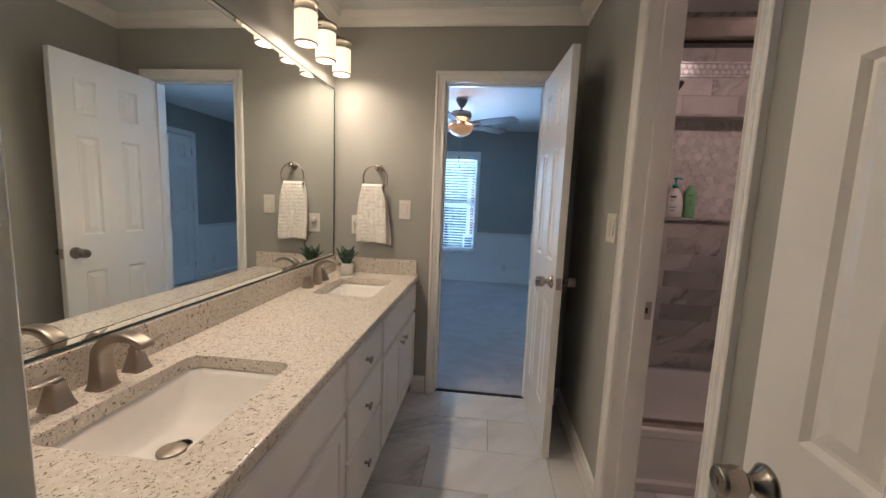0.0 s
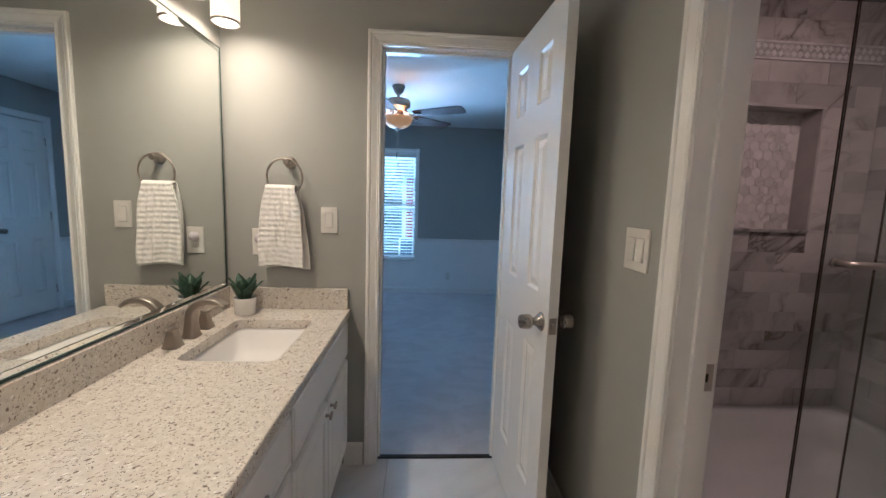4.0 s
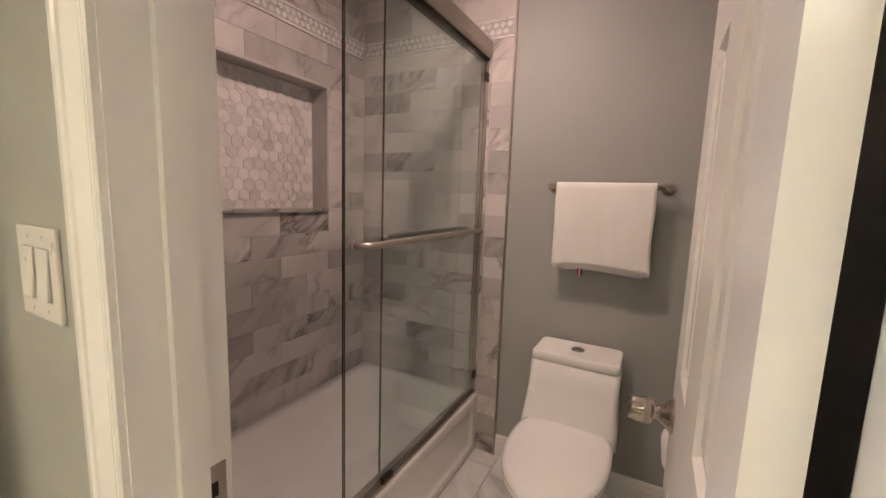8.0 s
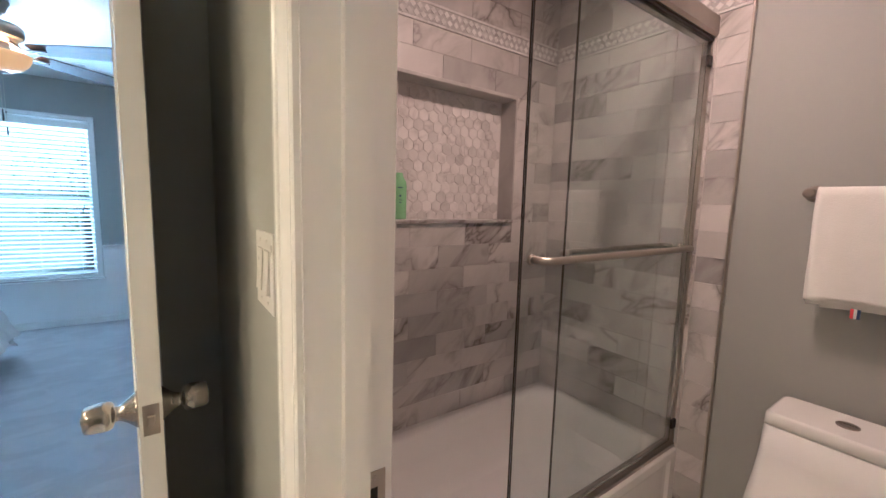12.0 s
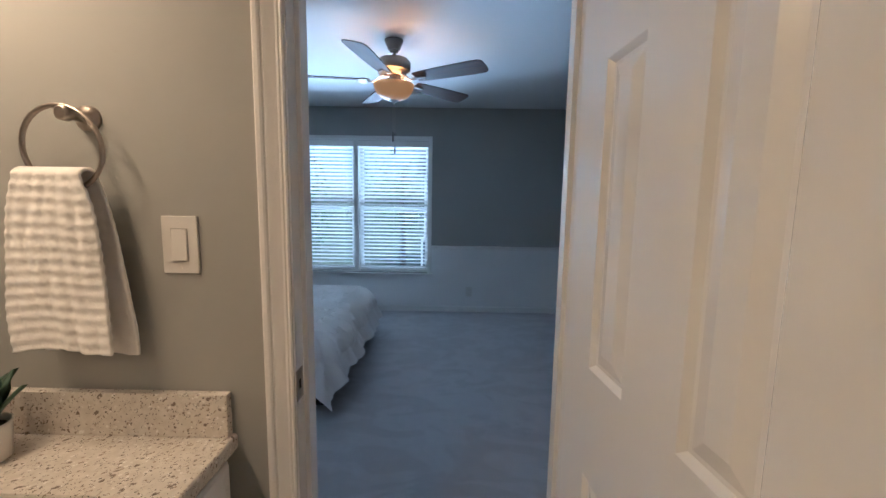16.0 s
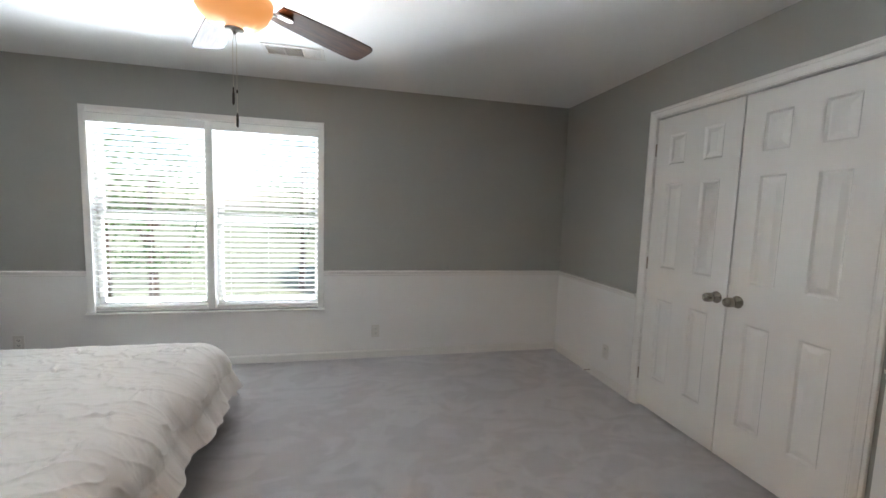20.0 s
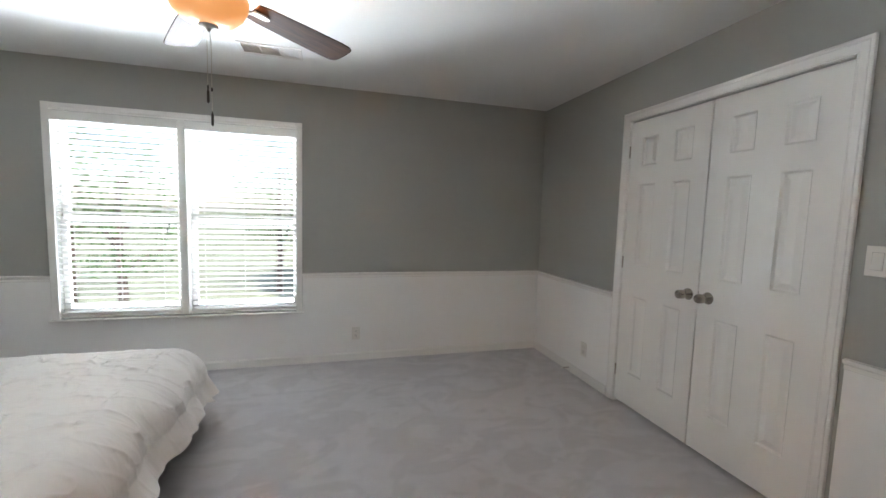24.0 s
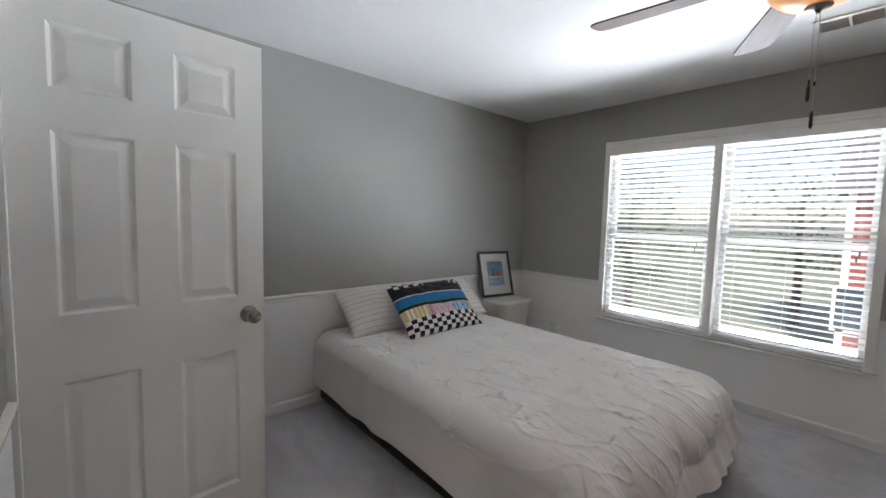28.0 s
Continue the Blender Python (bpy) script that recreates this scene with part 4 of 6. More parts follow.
# ---- shower ----
GY = 1.835
t = thing("bathtub", (0, 0, 0), "white alcove bathtub with a panelled apron", "bathtub")
TX0, TX1, TY0, TY1, TH = 0.7125, 2.2275, 1.798, 2.555, 0.312
bm = bmesh.new()
rings = []
for g, z, rad in ((0.0, TH - 0.012, 0.012), (0.004, TH, 0.014), (0.060, TH, 0.08), (0.075, TH - 0.012, 0.10), (0.100, 0.20, 0.12), (0.135, 0.075, 0.13), (0.19, 0.055, 0.12)):
    rings.append([bm.verts.new((px, py, z)) for px, py in rounded_loop(TX0 + g * 1.1, TX1 - g * 1.1, TY0 + g, TY1 - g, rad, 7)])
for lo, hi in zip(rings, rings[1:]):
    n = len(lo)
    for k in range(n):
        bm.faces.new((lo[k], lo[(k + 1) % n], hi[(k + 1) % n], hi[k])).smooth = True
bm.faces.new(rings[-1])
part("basin", bm, ACRYLIC, t)
bm = bmesh.new()
rings = []
for gx, gz, d in ((0.0, 0.0, 0.0), (0.05, 0.04, 0.0), (0.065, 0.055, 0.010), (0.085, 0.075, 0.012)):
    rings.append([bm.verts.new((px, TY0 + d, pz)) for px, pz in ((TX0 + gx, 0.0 + gz), (TX1 - gx, 0.0 + gz), (TX1 - gx, TH - 0.012 - gz * 0.8), (TX0 + gx, TH - 0.012 - gz * 0.8))])
for lo, hi in zip(rings, rings[1:]):
    for k in range(4):
        bm.faces.new((lo[k], lo[(k + 1) % 4], hi[(k + 1) % 4], hi[k]))
bm.faces.new(rings[-1])
part("apron", bm, ACRYLIC, t, "panelled tub apron")
part("drain", lathe(bmesh.new(), [(0.03, 0.0555), (0.028, 0.060)], 20, "z", (0.98, 2.18, 0)), NICKEL, t)

d = thing("shower_door", (0, GY, 0.362), "frameless sliding glass shower door with brushed nickel rails", "shower door")
bm = bmesh.new()
extrude_profile(bm, [(-0.030, 1.620), (-0.037, 1.632), (-0.037, 1.690), (-0.026, 1.706), (0.026, 1.706), (0.037, 1.690), (0.037, 1.632), (0.030, 1.620)], (0.713, 0, 0), (2.227, 0, 0), (0, 1, 0))
part("header_rail", bm, NICKEL, d, "rounded brushed nickel header rail")
# dark strip under the header paints in the rail's shadow
part("rail_shadow_track", boxes(((0.715, -0.024, 1.608), (2.225, 0.024, 1.6195))), BRONZEGLASS, d)
part("bottom_track", boxes(((0.715, -0.028, -0.050), (2.225, 0.028, -0.034)), ((0.715, -0.004, -0.034), (2.225, 0.004, -0.022)), bevel=0.002), NICKEL, d)
for x in (0.7145, 2.2095):
    part("wall_jamb", boxes(((x, -0.022, -0.0335), (x + 0.016, 0.022, 1.619)), bevel=0.002), NICKEL, d)
g1 = part("outer_pane", boxes(((1.229, -0.0160, -0.020), (2.190, -0.0100, 1.614))), GLASS, d, "clear glass sliding pane")
g2 = part("inner_pane", boxes(((1.4425, 0.0100, -0.020), (2.200, 0.0160, 1.614))), GLASS, d, "clear glass sliding pane")
g1.visible_shadow = g2.visible_shadow = False
part("pane_edge", boxes(((1.2335, -0.0163, -0.020), (1.2358, -0.0097, 1.614))), BRONZEGLASS, g1)
part("pane_edge", boxes(((1.4402, 0.0097, -0.020), (1.4425, 0.0163, 1.614))), BRONZEGLASS, g2)
for z in (0.061, 1.530):
    part("bumper", boxes(((2.176, -0.030, z - 0.020), (2.208, -0.018, z + 0.020)), bevel=0.003), BRONZEGLASS, d)
part("guide_block", boxes(((1.41, -0.034, -0.034), (1.47, -0.0165, -0.012)), bevel=0.003), BRONZEGLASS, d)
hz = 0.818
part("towel_bar_handle", tube(bmesh.new(), [(1.268, -0.018, hz), (1.268, -0.045, hz), (1.273, -0.060, hz), (1.288, -0.068, hz), (1.32, -0.070, hz), (2.06, -0.070, hz), (2.092, -0.068, hz), (2.107, -0.060, hz), (2.112, -0.045, hz), (2.112, -0.018, hz)], 0.0105, 14), NICKEL, g1, "brushed nickel bar handle across the pane", True)
for x in (1.268, 2.112):
    part("rose", lathe(bmesh.new(), [(0.016, -0.0165), (0.016, -0.024), (0.012, -0.026)], 16, "y", (x, 0, hz)), NICKEL, g1)
part("inner_handle", tube(bmesh.new(), [(1.475, 0.017, hz), (1.475, 0.045, hz), (1.50, 0.060, hz), (2.08, 0.060, hz), (2.11, 0.045, hz), (2.11, 0.017, hz)], 0.0095, 12), NICKEL, g2, smooth=True)

# shower head on its arm
h = thing("shower_fixture", (0.715, 2.18, 1.965), "dark rounded shower head on a bent arm", "shower head")
part("flange", lathe(bmesh.new(), [(0.028, 0.0), (0.026, 0.006), (0.014, 0.010)], 20, "x"), NICKEL, h)
part("arm", tube(bmesh.new(), [(0.0, 0, 0), (0.12, 0, 0.01), (0.165, 0, -0.005), (0.20, 0, -0.04)], 0.0095, 12), NICKEL, h, smooth=True)
bm = bmesh.new()
lathe(bm, [(0.010, 0.034), (0.013, 0.020), (0.026, 0.010), (0.048, -0.004), (0.059, -0.016), (0.060, -0.024), (0.054, -0.030), (0.001, -0.032)], 30, "z", cap=False)
bmesh.ops.rotate(bm, verts=bm.verts[:], cent=(0, 0, 0), matrix=Matrix.Rotation(radians(-50), 3, "Y"))
bmesh.ops.translate(bm, verts=bm.verts[:], vec=(0.223, 0, -0.068))
part("head", bm, plain("dark_chrome", (0.06, 0.05, 0.05), 0.15, 0.8, var=0.05, relief=0.0), h, smooth=True)

# bottles in the niche
NZ0, NZ1, NX0, NX1, NB = 1.250, 1.842, 0.950, 1.912, 2.650
TEAL = plain("teal_pump_plastic", (0.05, 0.36, 0.32), 0.3, var=0.03, relief=0.0)
SOAPWHITE = plain("white_bottle_plastic", (0.78, 0.76, 0.72), 0.3, var=0.02, relief=0.0)
GREENB = plain("green_bottle_plastic", (0.27, 0.52, 0.25), 0.22, var=0.04, relief=0.0)
INK = plain("navy_ink", (0.02, 0.04, 0.12), 0.5, var=0.0, relief=0.0)
REDINK = plain("red_ink", (0.55, 0.04, 0.05), 0.5, var=0.0, relief=0.0)
SKYINK = plain("light_blue_ink", (0.20, 0.48, 0.62), 0.5, var=0.0, relief=0.0)
b1 = thing("soap_bottle", (1.200, 2.600, NZ0 + 0.002), "white pump bottle with a teal pump and printed label", "bottle", "", -32)
part("bottle", lathe(bmesh.new(), [(0.040, 0.0), (0.047, 0.004), (0.052, 0.045), (0.049, 0.09), (0.039, 0.135), (0.023, 0.166), (0.014, 0.176)], 28, "z", squash=0.62), SOAPWHITE, b1, smooth=True)
part("pump", lathe(bmesh.new(), [(0.015, 0.176), (0.015, 0.196), (0.006, 0.200), (0.005, 0.226), (0.011, 0.228), (0.011, 0.238), (0.004, 0.241)], 20, "z"), TEAL, b1, "teal pump", False)
part("spout", tube(bmesh.new(), [(0.0, 0, 0.234), (0.022, -0.008, 0.235), (0.036, -0.012, 0.229)], 0.0045, 10), TEAL, b1, smooth=True)
for y0, z0, w, hh, mt in ((0, 0.118, 0.030, 0.011, INK), (-0.006, 0.098, 0.014, 0.006, REDINK), (0, 0.082, 0.032, 0.003, SKYINK), (0, 0.074, 0.026, 0.003, SKYINK), (0.002, 0.056, 0.034, 0.009, SKYINK), (0, 0.040, 0.024, 0.003, INK)):
    bm = bmesh.new()
    pts = []
    for k in range(7):
        x = -w / 2 + w * k / 6 + y0
        rr = 0.0522 - max(0.0, z0 - 0.045) * 0.13
        y = -0.62 * math.sqrt(max(0.0, rr * rr - x * x)) - 0.0008
        pts.append((bm.verts.new((x, y, z0)), bm.verts.new((x, y, z0 + hh))))
    for (a, bb), (c, e) in zip(pts, pts[1:]):
        bm.faces.new((a, c, e, bb))
    part("label_bar", bm, mt, b1)
b2 = thing("shampoo_bottle", (1.294, 2.605, NZ0 + 0.002), "upright green bottle with a rounded top", "bottle", "", -20)
part("bottle", lathe(bmesh.new(), [(0.028, 0.0), (0.0315, 0.004), (0.0315, 0.145), (0.029, 0.160), (0.018, 0.176), (0.015, 0.192), (0.012, 0.197)], 28, "z", squash=0.72), GREENB, b2, smooth=True)
for x, z, w, hh in ((0.0, 0.132, 0.022, 0.004), (0.002, 0.095, 0.008, 0.008), (0.002, 0.080, 0.012, 0.003), (0.002, 0.070, 0.010, 0.003)):
    part("label_bar", boxes(((x - w / 2, -0.0242, z), (x + w / 2, -0.0225, z + hh))), INK, b2)

# ---- toilet ----
t = thing("toilet", (TE - 0.012, 1.298, 0.0), "white one-piece skirted toilet with closed lid", "toilet", "", 90)
# local: +y runs from the wall out over the bowl (towards -x of the room), x across
def egg(bm, rows, n=36):
    """Loops of (half width, back y, front y, z) with a flat back and a rounded front."""
    rings = []
    for w, yb, yf, z in rows:
        ring = []
        for k in range(n):
            a = 2 * math.pi * k / n
            sx, sy = math.sin(a), -math.cos(a)
            ymid = yb + (yf - yb) * 0.42
            if sy > 0:
                ring.append(bm.verts.new((w * sx, ymid + (yf - ymid) * sy, z)))
            else:
                e = abs(sx) ** 0.5 * (1 if sx > 0 else -1)
                ring.append(bm.verts.new((w * e, ymid + (ymid - yb) * (-(abs(sy) ** 0.6)), z)))
        rings.append(ring)
    for lo, hi in zip(rings, rings[1:]):
        for k in range(n):
            bm.faces.new((lo[k], lo[(k + 1) % n], hi[(k + 1) % n], hi[k])).smooth = True
    bm.faces.new(rings[0][::-1])
    bm.faces.new(rings[-1])
    return bm


part("pedestal", egg(bmesh.new(), [(0.105, 0.02, 0.52, 0.0), (0.108, 0.02, 0.53, 0.03), (0.105, 0.02, 0.53, 0.10), (0.125, 0.02, 0.57, 0.20), (0.165, 0.02, 0.680, 0.31), (0.180, 0.02, 0.722, 0.355), (0.180, 0.02, 0.725, 0.378)]), PORCELAIN, t, smooth=True)
part("seat", egg(bmesh.new(), [(0.178, 0.225, 0.722, 0.3785), (0.183, 0.220, 0.730, 0.384), (0.183, 0.220, 0.730, 0.394), (0.178, 0.225, 0.724, 0.398)]), PORCELAIN, t, smooth=True)
lid = part("lid", egg(bmesh.new(), [(0.178, 0.215, 0.722, 0.4005), (0.185, 0.212, 0.732, 0.405), (0.184, 0.212, 0.731, 0.416), (0.167, 0.220, 0.712, 0.424), (0.10, 0.26, 0.60, 0.428)]), PORCELAIN, t, smooth=True)
for x in (-0.07, 0.07):
    part("lid_hinge", lathe(bmesh.new(), [(0.011, x - 0.02), (0.011, x + 0.02)], 12, "x", (0, 0.212, 0.418)), PORCELAIN, lid)
bm = bmesh.new()
rings = []
for w, yb, yf, z, r in ((0.192, 0.012, 0.285, 0.3785, 0.03), (0.188, 0.012, 0.264, 0.43, 0.028), (0.182, 0.012, 0.236, 0.50, 0.024), (0.178, 0.012, 0.219, 0.56, 0.022), (0.175, 0.012, 0.209, 0.6515, 0.020)):
    rings.append([bm.verts.new((px, py, z)) for px, py in rounded_loop(-w, w, yb, yf, r)])
for lo, hi in zip(rings, rings[1:]):
    n = len(lo)
    for k in range(n):
        bm.faces.new((lo[k], lo[(k + 1) % n], hi[(k + 1) % n], hi[k])).smooth = True
bm.faces.new(rings[0][::-1])
bm.faces.new(rings[-1])
part("tank", bm, PORCELAIN, t)
bm = bmesh.new()
rings = []
for g, z in ((-0.004, 0.6525), (0.002, 0.655), (0.0, 0.687), (-0.003, 0.692), (-0.010, 0.694)):
    rings.append([bm.verts.new((px, py, z)) for px, py in rounded_loop(-0.174 - g, 0.174 + g, 0.010, 0.208 + g, 0.020)])
for lo, hi in zip(rings, rings[1:]):
    n = len(lo)
    for k in range(n):
        bm.faces.new((lo[k], lo[(k + 1) % n], hi[(k + 1) % n], hi[k])).smooth = True
bm.faces.new(rings[0][::-1])
bm.faces.new(rings[-1])
tl = part("tank_lid", bm, PORCELAIN, t)
bt = part("flush_button", lathe(bmesh.new(), [(0.027, 0.694), (0.027, 0.697), (0.022, 0.699)], 24, "z", (0, 0.105, 0)), NICKEL, tl, "round chrome flush button")
part("button_split", boxes(((-0.021, 0.1042, 0.6985), (0.021, 0.1058, 0.6996))), DARK, bt)

# towel bar with bath towel
b = thing("towel_bar", (TE, 1.241, 1.389), "brushed nickel towel bar on the grey wall", "towel bar", "", 90)
for x in (-0.223, 0.223):
    part("post", lathe(bmesh.new(), [(0.027, 0.0), (0.027, 0.006), (0.020, 0.012), (0.012, 0.022), (0.011, 0.045), (0.017, 0.055), (0.018, 0.072), (0.012, 0.080)], 22, "y", (x, 0, 0)), NICKEL, b)
part("bar", tube(bmesh.new(), [(-0.222, 0.066, 0), (0.222, 0.066, 0)], 0.0085, 12), NICKEL, b, smooth=True)
tw = thing("bath_towel", (TE - 0.066, 1.252, 0.0), "white terry bath towel folded over the bar", "towel", "", 90)
part("cloth", drape(bmesh.new(), 0.385, 1.392, 1.052, 1.035, 0.042, 26, 50, 0.0035), TOWEL, tw, smooth=True)
part("inner_fold", drape(bmesh.new(), 0.325, 1.380, 1.040, 1.03, 0.022, 22, 40, 0.002, drift=0.02), TOWEL, tw, smooth=True)
tg = part("tag", boxes(((0.060, 0.012, 1.012), (0.082, 0.014, 1.042))), plain("tag_white", (0.7, 0.68, 0.66), 0.7, var=0.02), tw, "small red, white and navy tag")
part("tag_band", boxes(((0.0600, 0.0138, 1.012), (0.0675, 0.0146, 1.042))), INK, tg)
part("tag_band", boxes(((0.0745, 0.0138, 1.012), (0.0820, 0.0146, 1.042))), REDINK, tg)

# toilet roll behind the door
tr = thing("toilet_roll_holder", (1.62, TS, 0.64), "white toilet roll on a wall holder", "toilet roll")
part("post", lathe(bmesh.new(), [(0.022, 0.0), (0.018, 0.008), (0.010, 0.012), (0.010, 0.075)], 16, "y", (-0.07, 0, 0)), NICKEL, tr)
part("rod", tube(bmesh.new(), [(-0.07, 0.07, 0), (0.065, 0.07, 0)], 0.008, 10), NICKEL, tr)
part("roll", lathe(bmesh.new(), [(0.020, -0.055), (0.054, -0.055), (0.054, 0.055), (0.020, 0.055)], 28, "x", (0, 0.07, 0), cap=False), TOWEL, tr)

# ceiling lamp of the toilet room
cl = thing("ceiling_light", (1.50, 1.66, BC), "small flush ceiling light over the toilet room", "ceiling light")
part("trim_ring", lathe(bmesh.new(), [(0.115, 0.0), (0.115, -0.012), (0.100, -0.018), (0.100, -0.004)], 28, "z", cap=False), WHITE, cl)
part("lens", lathe(bmesh.new(), [(0.100, -0.006), (0.099, -0.0100), (0.001, -0.0105)], 28, "z", cap=False), glow("lit_lens", (1.0, 0.60, 0.29), 3.0), cl)


# ---- bedroom: window and blinds ----
w = thing("window_casing", (0, RN, 0), "white double window casing with sill and mullion", "window casing")
C0, C1, CB, CT = -1.838, -0.074, 0.472, 2.068
part("side_casing", boxes(((C0, -0.020, CB), (WX0 + 0.012, -0.0002, CT)), bevel=0.004), WHITE, w)
part("side_casing", boxes(((WX1 - 0.012, -0.020, CB), (C1, -0.0002, CT)), bevel=0.004), WHITE, w)
bm = bmesh.new()
extrude_profile(bm, [(0, 0), (0.018, 0), (0.020, 0.012), (0.016, 0.020), (0.022, 0.040), (0.024, 0.052), (0, 0.056)], (WX0 + 0.0122, -0.0002, CT - 0.056), (WX1 - 0.0122, -0.0002, CT - 0.056), (0, -1, 0))
part("head_casing", bm, WHITE, w)
part("sill", boxes(((C0 - 0.012, -0.040, 0.455), (C1 + 0.012, -0.0002, 0.4715)), bevel=0.004), WHITE, w)
part("stool", boxes(((WX0 + 0.001, 0.0, 0.4805), (WX1 - 0.001, 0.10, 0.490))), WHITE, w)
part("mullion", boxes(((-0.989, -0.018, 0.4905), (-0.935, 0.135, WZ1)), bevel=0.003), WHITE, w)
for n, (x0, x1) in enumerate(((WX0, -0.989), (-0.935, WX1))):
    s = tagged(new("window_%d" % (n + 1)), "white double-hung window with two sashes", "window", "double-hung windows", "structure")
    s.matrix_world = pose(0, RN + 0.065, 0)
    for y, z0, z1 in ((0.0, 0.490, 1.245), (0.032, 1.215, WZ1)):
        f = part("frame", boxes(((x0 + 0.002, y, z0), (x0 + 0.042, y + 0.030, z1)), ((x1 - 0.042, y, z0), (x1 - 0.002, y + 0.030, z1)), ((x0 + 0.042, y, z0), (x1 - 0.042, y + 0.030, z0 + 0.042)), ((x0 + 0.042, y, z1 - 0.036), (x1 - 0.042, y + 0.030, z1))), WHITE, s)
        pn = part("pane", boxes(((x0 + 0.042, y + 0.012, z0 + 0.042), (x1 - 0.042, y + 0.016, z1 - 0.036))), CLEARGLASS, f)
        pn.visible_shadow = False

SLAT = plain("white_blind_slat", (0.66, 0.65, 0.625), 0.4, var=0.02, scale=6.0, grain=80, relief=0.03)
_nt2, _b = SLAT.node_tree, SLAT.node_tree.nodes["Principled BSDF"]
_tr = _nt2.nodes.new("ShaderNodeBsdfTranslucent")
_tr.inputs["Color"].default_value = (0.75, 0.76, 0.74, 1)
_mx = _nt2.nodes.new("ShaderNodeMixShader")
_mx.inputs["Fac"].default_value = 0.03
_out = _nt2.nodes["Material Output"]
_nt2.links.new(_b.outputs[0], _mx.inputs[1])
_nt2.links.new(_tr.outputs[0], _mx.inputs[2])
_nt2.links.new(_mx.outputs[0], _out.inputs["Surface"])


def slat_mesh(length):
    bm = bmesh.new()
    prof = [(-0.025, -0.0022), (-0.012, 0.0006), (0.0, 0.0016), (0.012, 0.0006), (0.025, -0.0022)]
    a = [bm.verts.new((-length / 2, p, q)) for p, q in prof] + [bm.verts.new((-length / 2, p, q - 0.0026)) for p, q in prof[::-1]]
    b = [bm.verts.new((length / 2, v.co.y, v.co.z)) for v in a]
    n = len(a)
    for k in range(n):
        bm.faces.new((a[k], a[(k + 1) % n], b[(k + 1) % n], b[k]))
    bm.faces.new(a[::-1])
    bm.faces.new(b)
    return link_mesh("slat", bm, SLAT)


rng = random.Random(11)
for x0, x1 in ((WX0 + 0.006, -0.995), (-0.929, WX1 - 0.006)):
    bl = thing("window_blind", ((x0 + x1) / 2, RN + 0.022, 0), "white horizontal slat blind, lowered and half open", "blind", "window blinds")
    ln = x1 - x0
    vl = part("valance", boxes(((-ln / 2 - 0.012, -0.048, 1.942), (ln / 2 + 0.012, -0.034, 2.008)), bevel=0.004), WHITE, bl, "white valance over the blind")
    part("headrail", boxes(((-ln / 2, -0.030, 1.955), (ln / 2, 0.028, 2.005))), WHITE, bl)
    me = slat_mesh(ln - 0.006)
    for k in range(33):
        o = new("slat", me)
        o.parent = bl
        o.matrix_local = pose(rng.uniform(-0.001, 0.001), 0, 1.930 - k * 0.0432, SLAT_TILT + rng.uniform(-1.5, 1.5), 0, 0) @ pose(0, 0, 0, 0, rng.uniform(-0.12, 0.12), 0)
    part("bottom_rail", boxes(((-ln / 2 + 0.003, -0.025, 0.498), (ln / 2 - 0.003, 0.025, 0.520)), bevel=0.004), WHITE, bl)
    for x in (-ln * 0.36, ln * 0.0, ln * 0.36):
        part("ladder_cord", tube(bmesh.new(), [(x, -0.0225, 0.515), (x, -0.0225, 1.955)], 0.0012, 6), WHITE, bl)
    for dx in (0.0, 0.012):
        part("lift_cord", tube(bmesh.new(), [(ln * 0.40 + dx, -0.034, 1.17 + dx * 3), (ln * 0.40 + dx, -0.034, 1.95)], 0.0010, 6), WHITE, bl)
        part("tassel", lathe(bmesh.new(), [(0.003, 0.030), (0.006, 0.0), (0.004, -0.004)], 10, "z", (ln * 0.40 + dx, -0.034, 1.145 + dx * 3)), plain("tassel_grey", (0.16, 0.15, 0.14), 0.5, var=0.0, relief=0.0), bl)

# ---- ceiling fan ----
FX, FY = -0.270, 4.490
f = thing("ceiling_fan", (FX, FY, RC), "brushed nickel ceiling fan with five dark blades and a lit bowl", "ceiling fan")
part("canopy", lathe(bmesh.new(), [(0.062, 0.0), (0.063, -0.010), (0.052, -0.030), (0.040, -0.062), (0.030, -0.066)], 32, "z"), NICKEL, f, smooth=False)
part("collar", lathe(bmesh.new(), [(0.028, -0.066), (0.030, -0.074), (0.022, -0.082)], 24, "z"), NICKEL, f)
part("downrod", lathe(bmesh.new(), [(0.0125, -0.06), (0.0125, -0.135)], 16, "z"), NICKEL, f)
part("motor_housing", lathe(bmesh.new(), [(0.020, -0.108), (0.060, -0.112), (0.098, -0.124), (0.112, -0.140), (0.113, -0.176), (0.109, -0.182), (0.109, -0.190), (0.100, -0.198), (0.084, -0.206), (0.082, -0.222), (0.050, -0.226)], 40, "z"), NICKEL, f, smooth=False)
part("light_kit", lathe(bmesh.new(), [(0.050, -0.222), (0.046, -0.240), (0.052, -0.262), (0.058, -0.276), (0.040, -0.282)], 32, "z"), NICKEL, f, smooth=False)
BOWL = glow("lit_amber_bowl", (1.0, 0.38, 0.09), BOWL_GLOW, (0.72, 0.50, 0.26), 0.3)
part("bowl", lathe(bmesh.new(), [(0.132, -0.283), (0.137, -0.285), (0.133, -0.308), (0.118, -0.338), (0.092, -0.364), (0.055, -0.382), (0.020, -0.389), (0.001, -0.389)], 40, "z", cap=False), BOWL, f, "glowing amber glass bowl", True)
part("finial", lathe(bmesh.new(), [(0.030, -0.383), (0.034, -0.387), (0.032, -0.391), (0.014, -0.395), (0.007, -0.400), (0.006, -0.406), (0.001, -0.407)], 24, "z", cap=False), NICKEL, f, smooth=False)
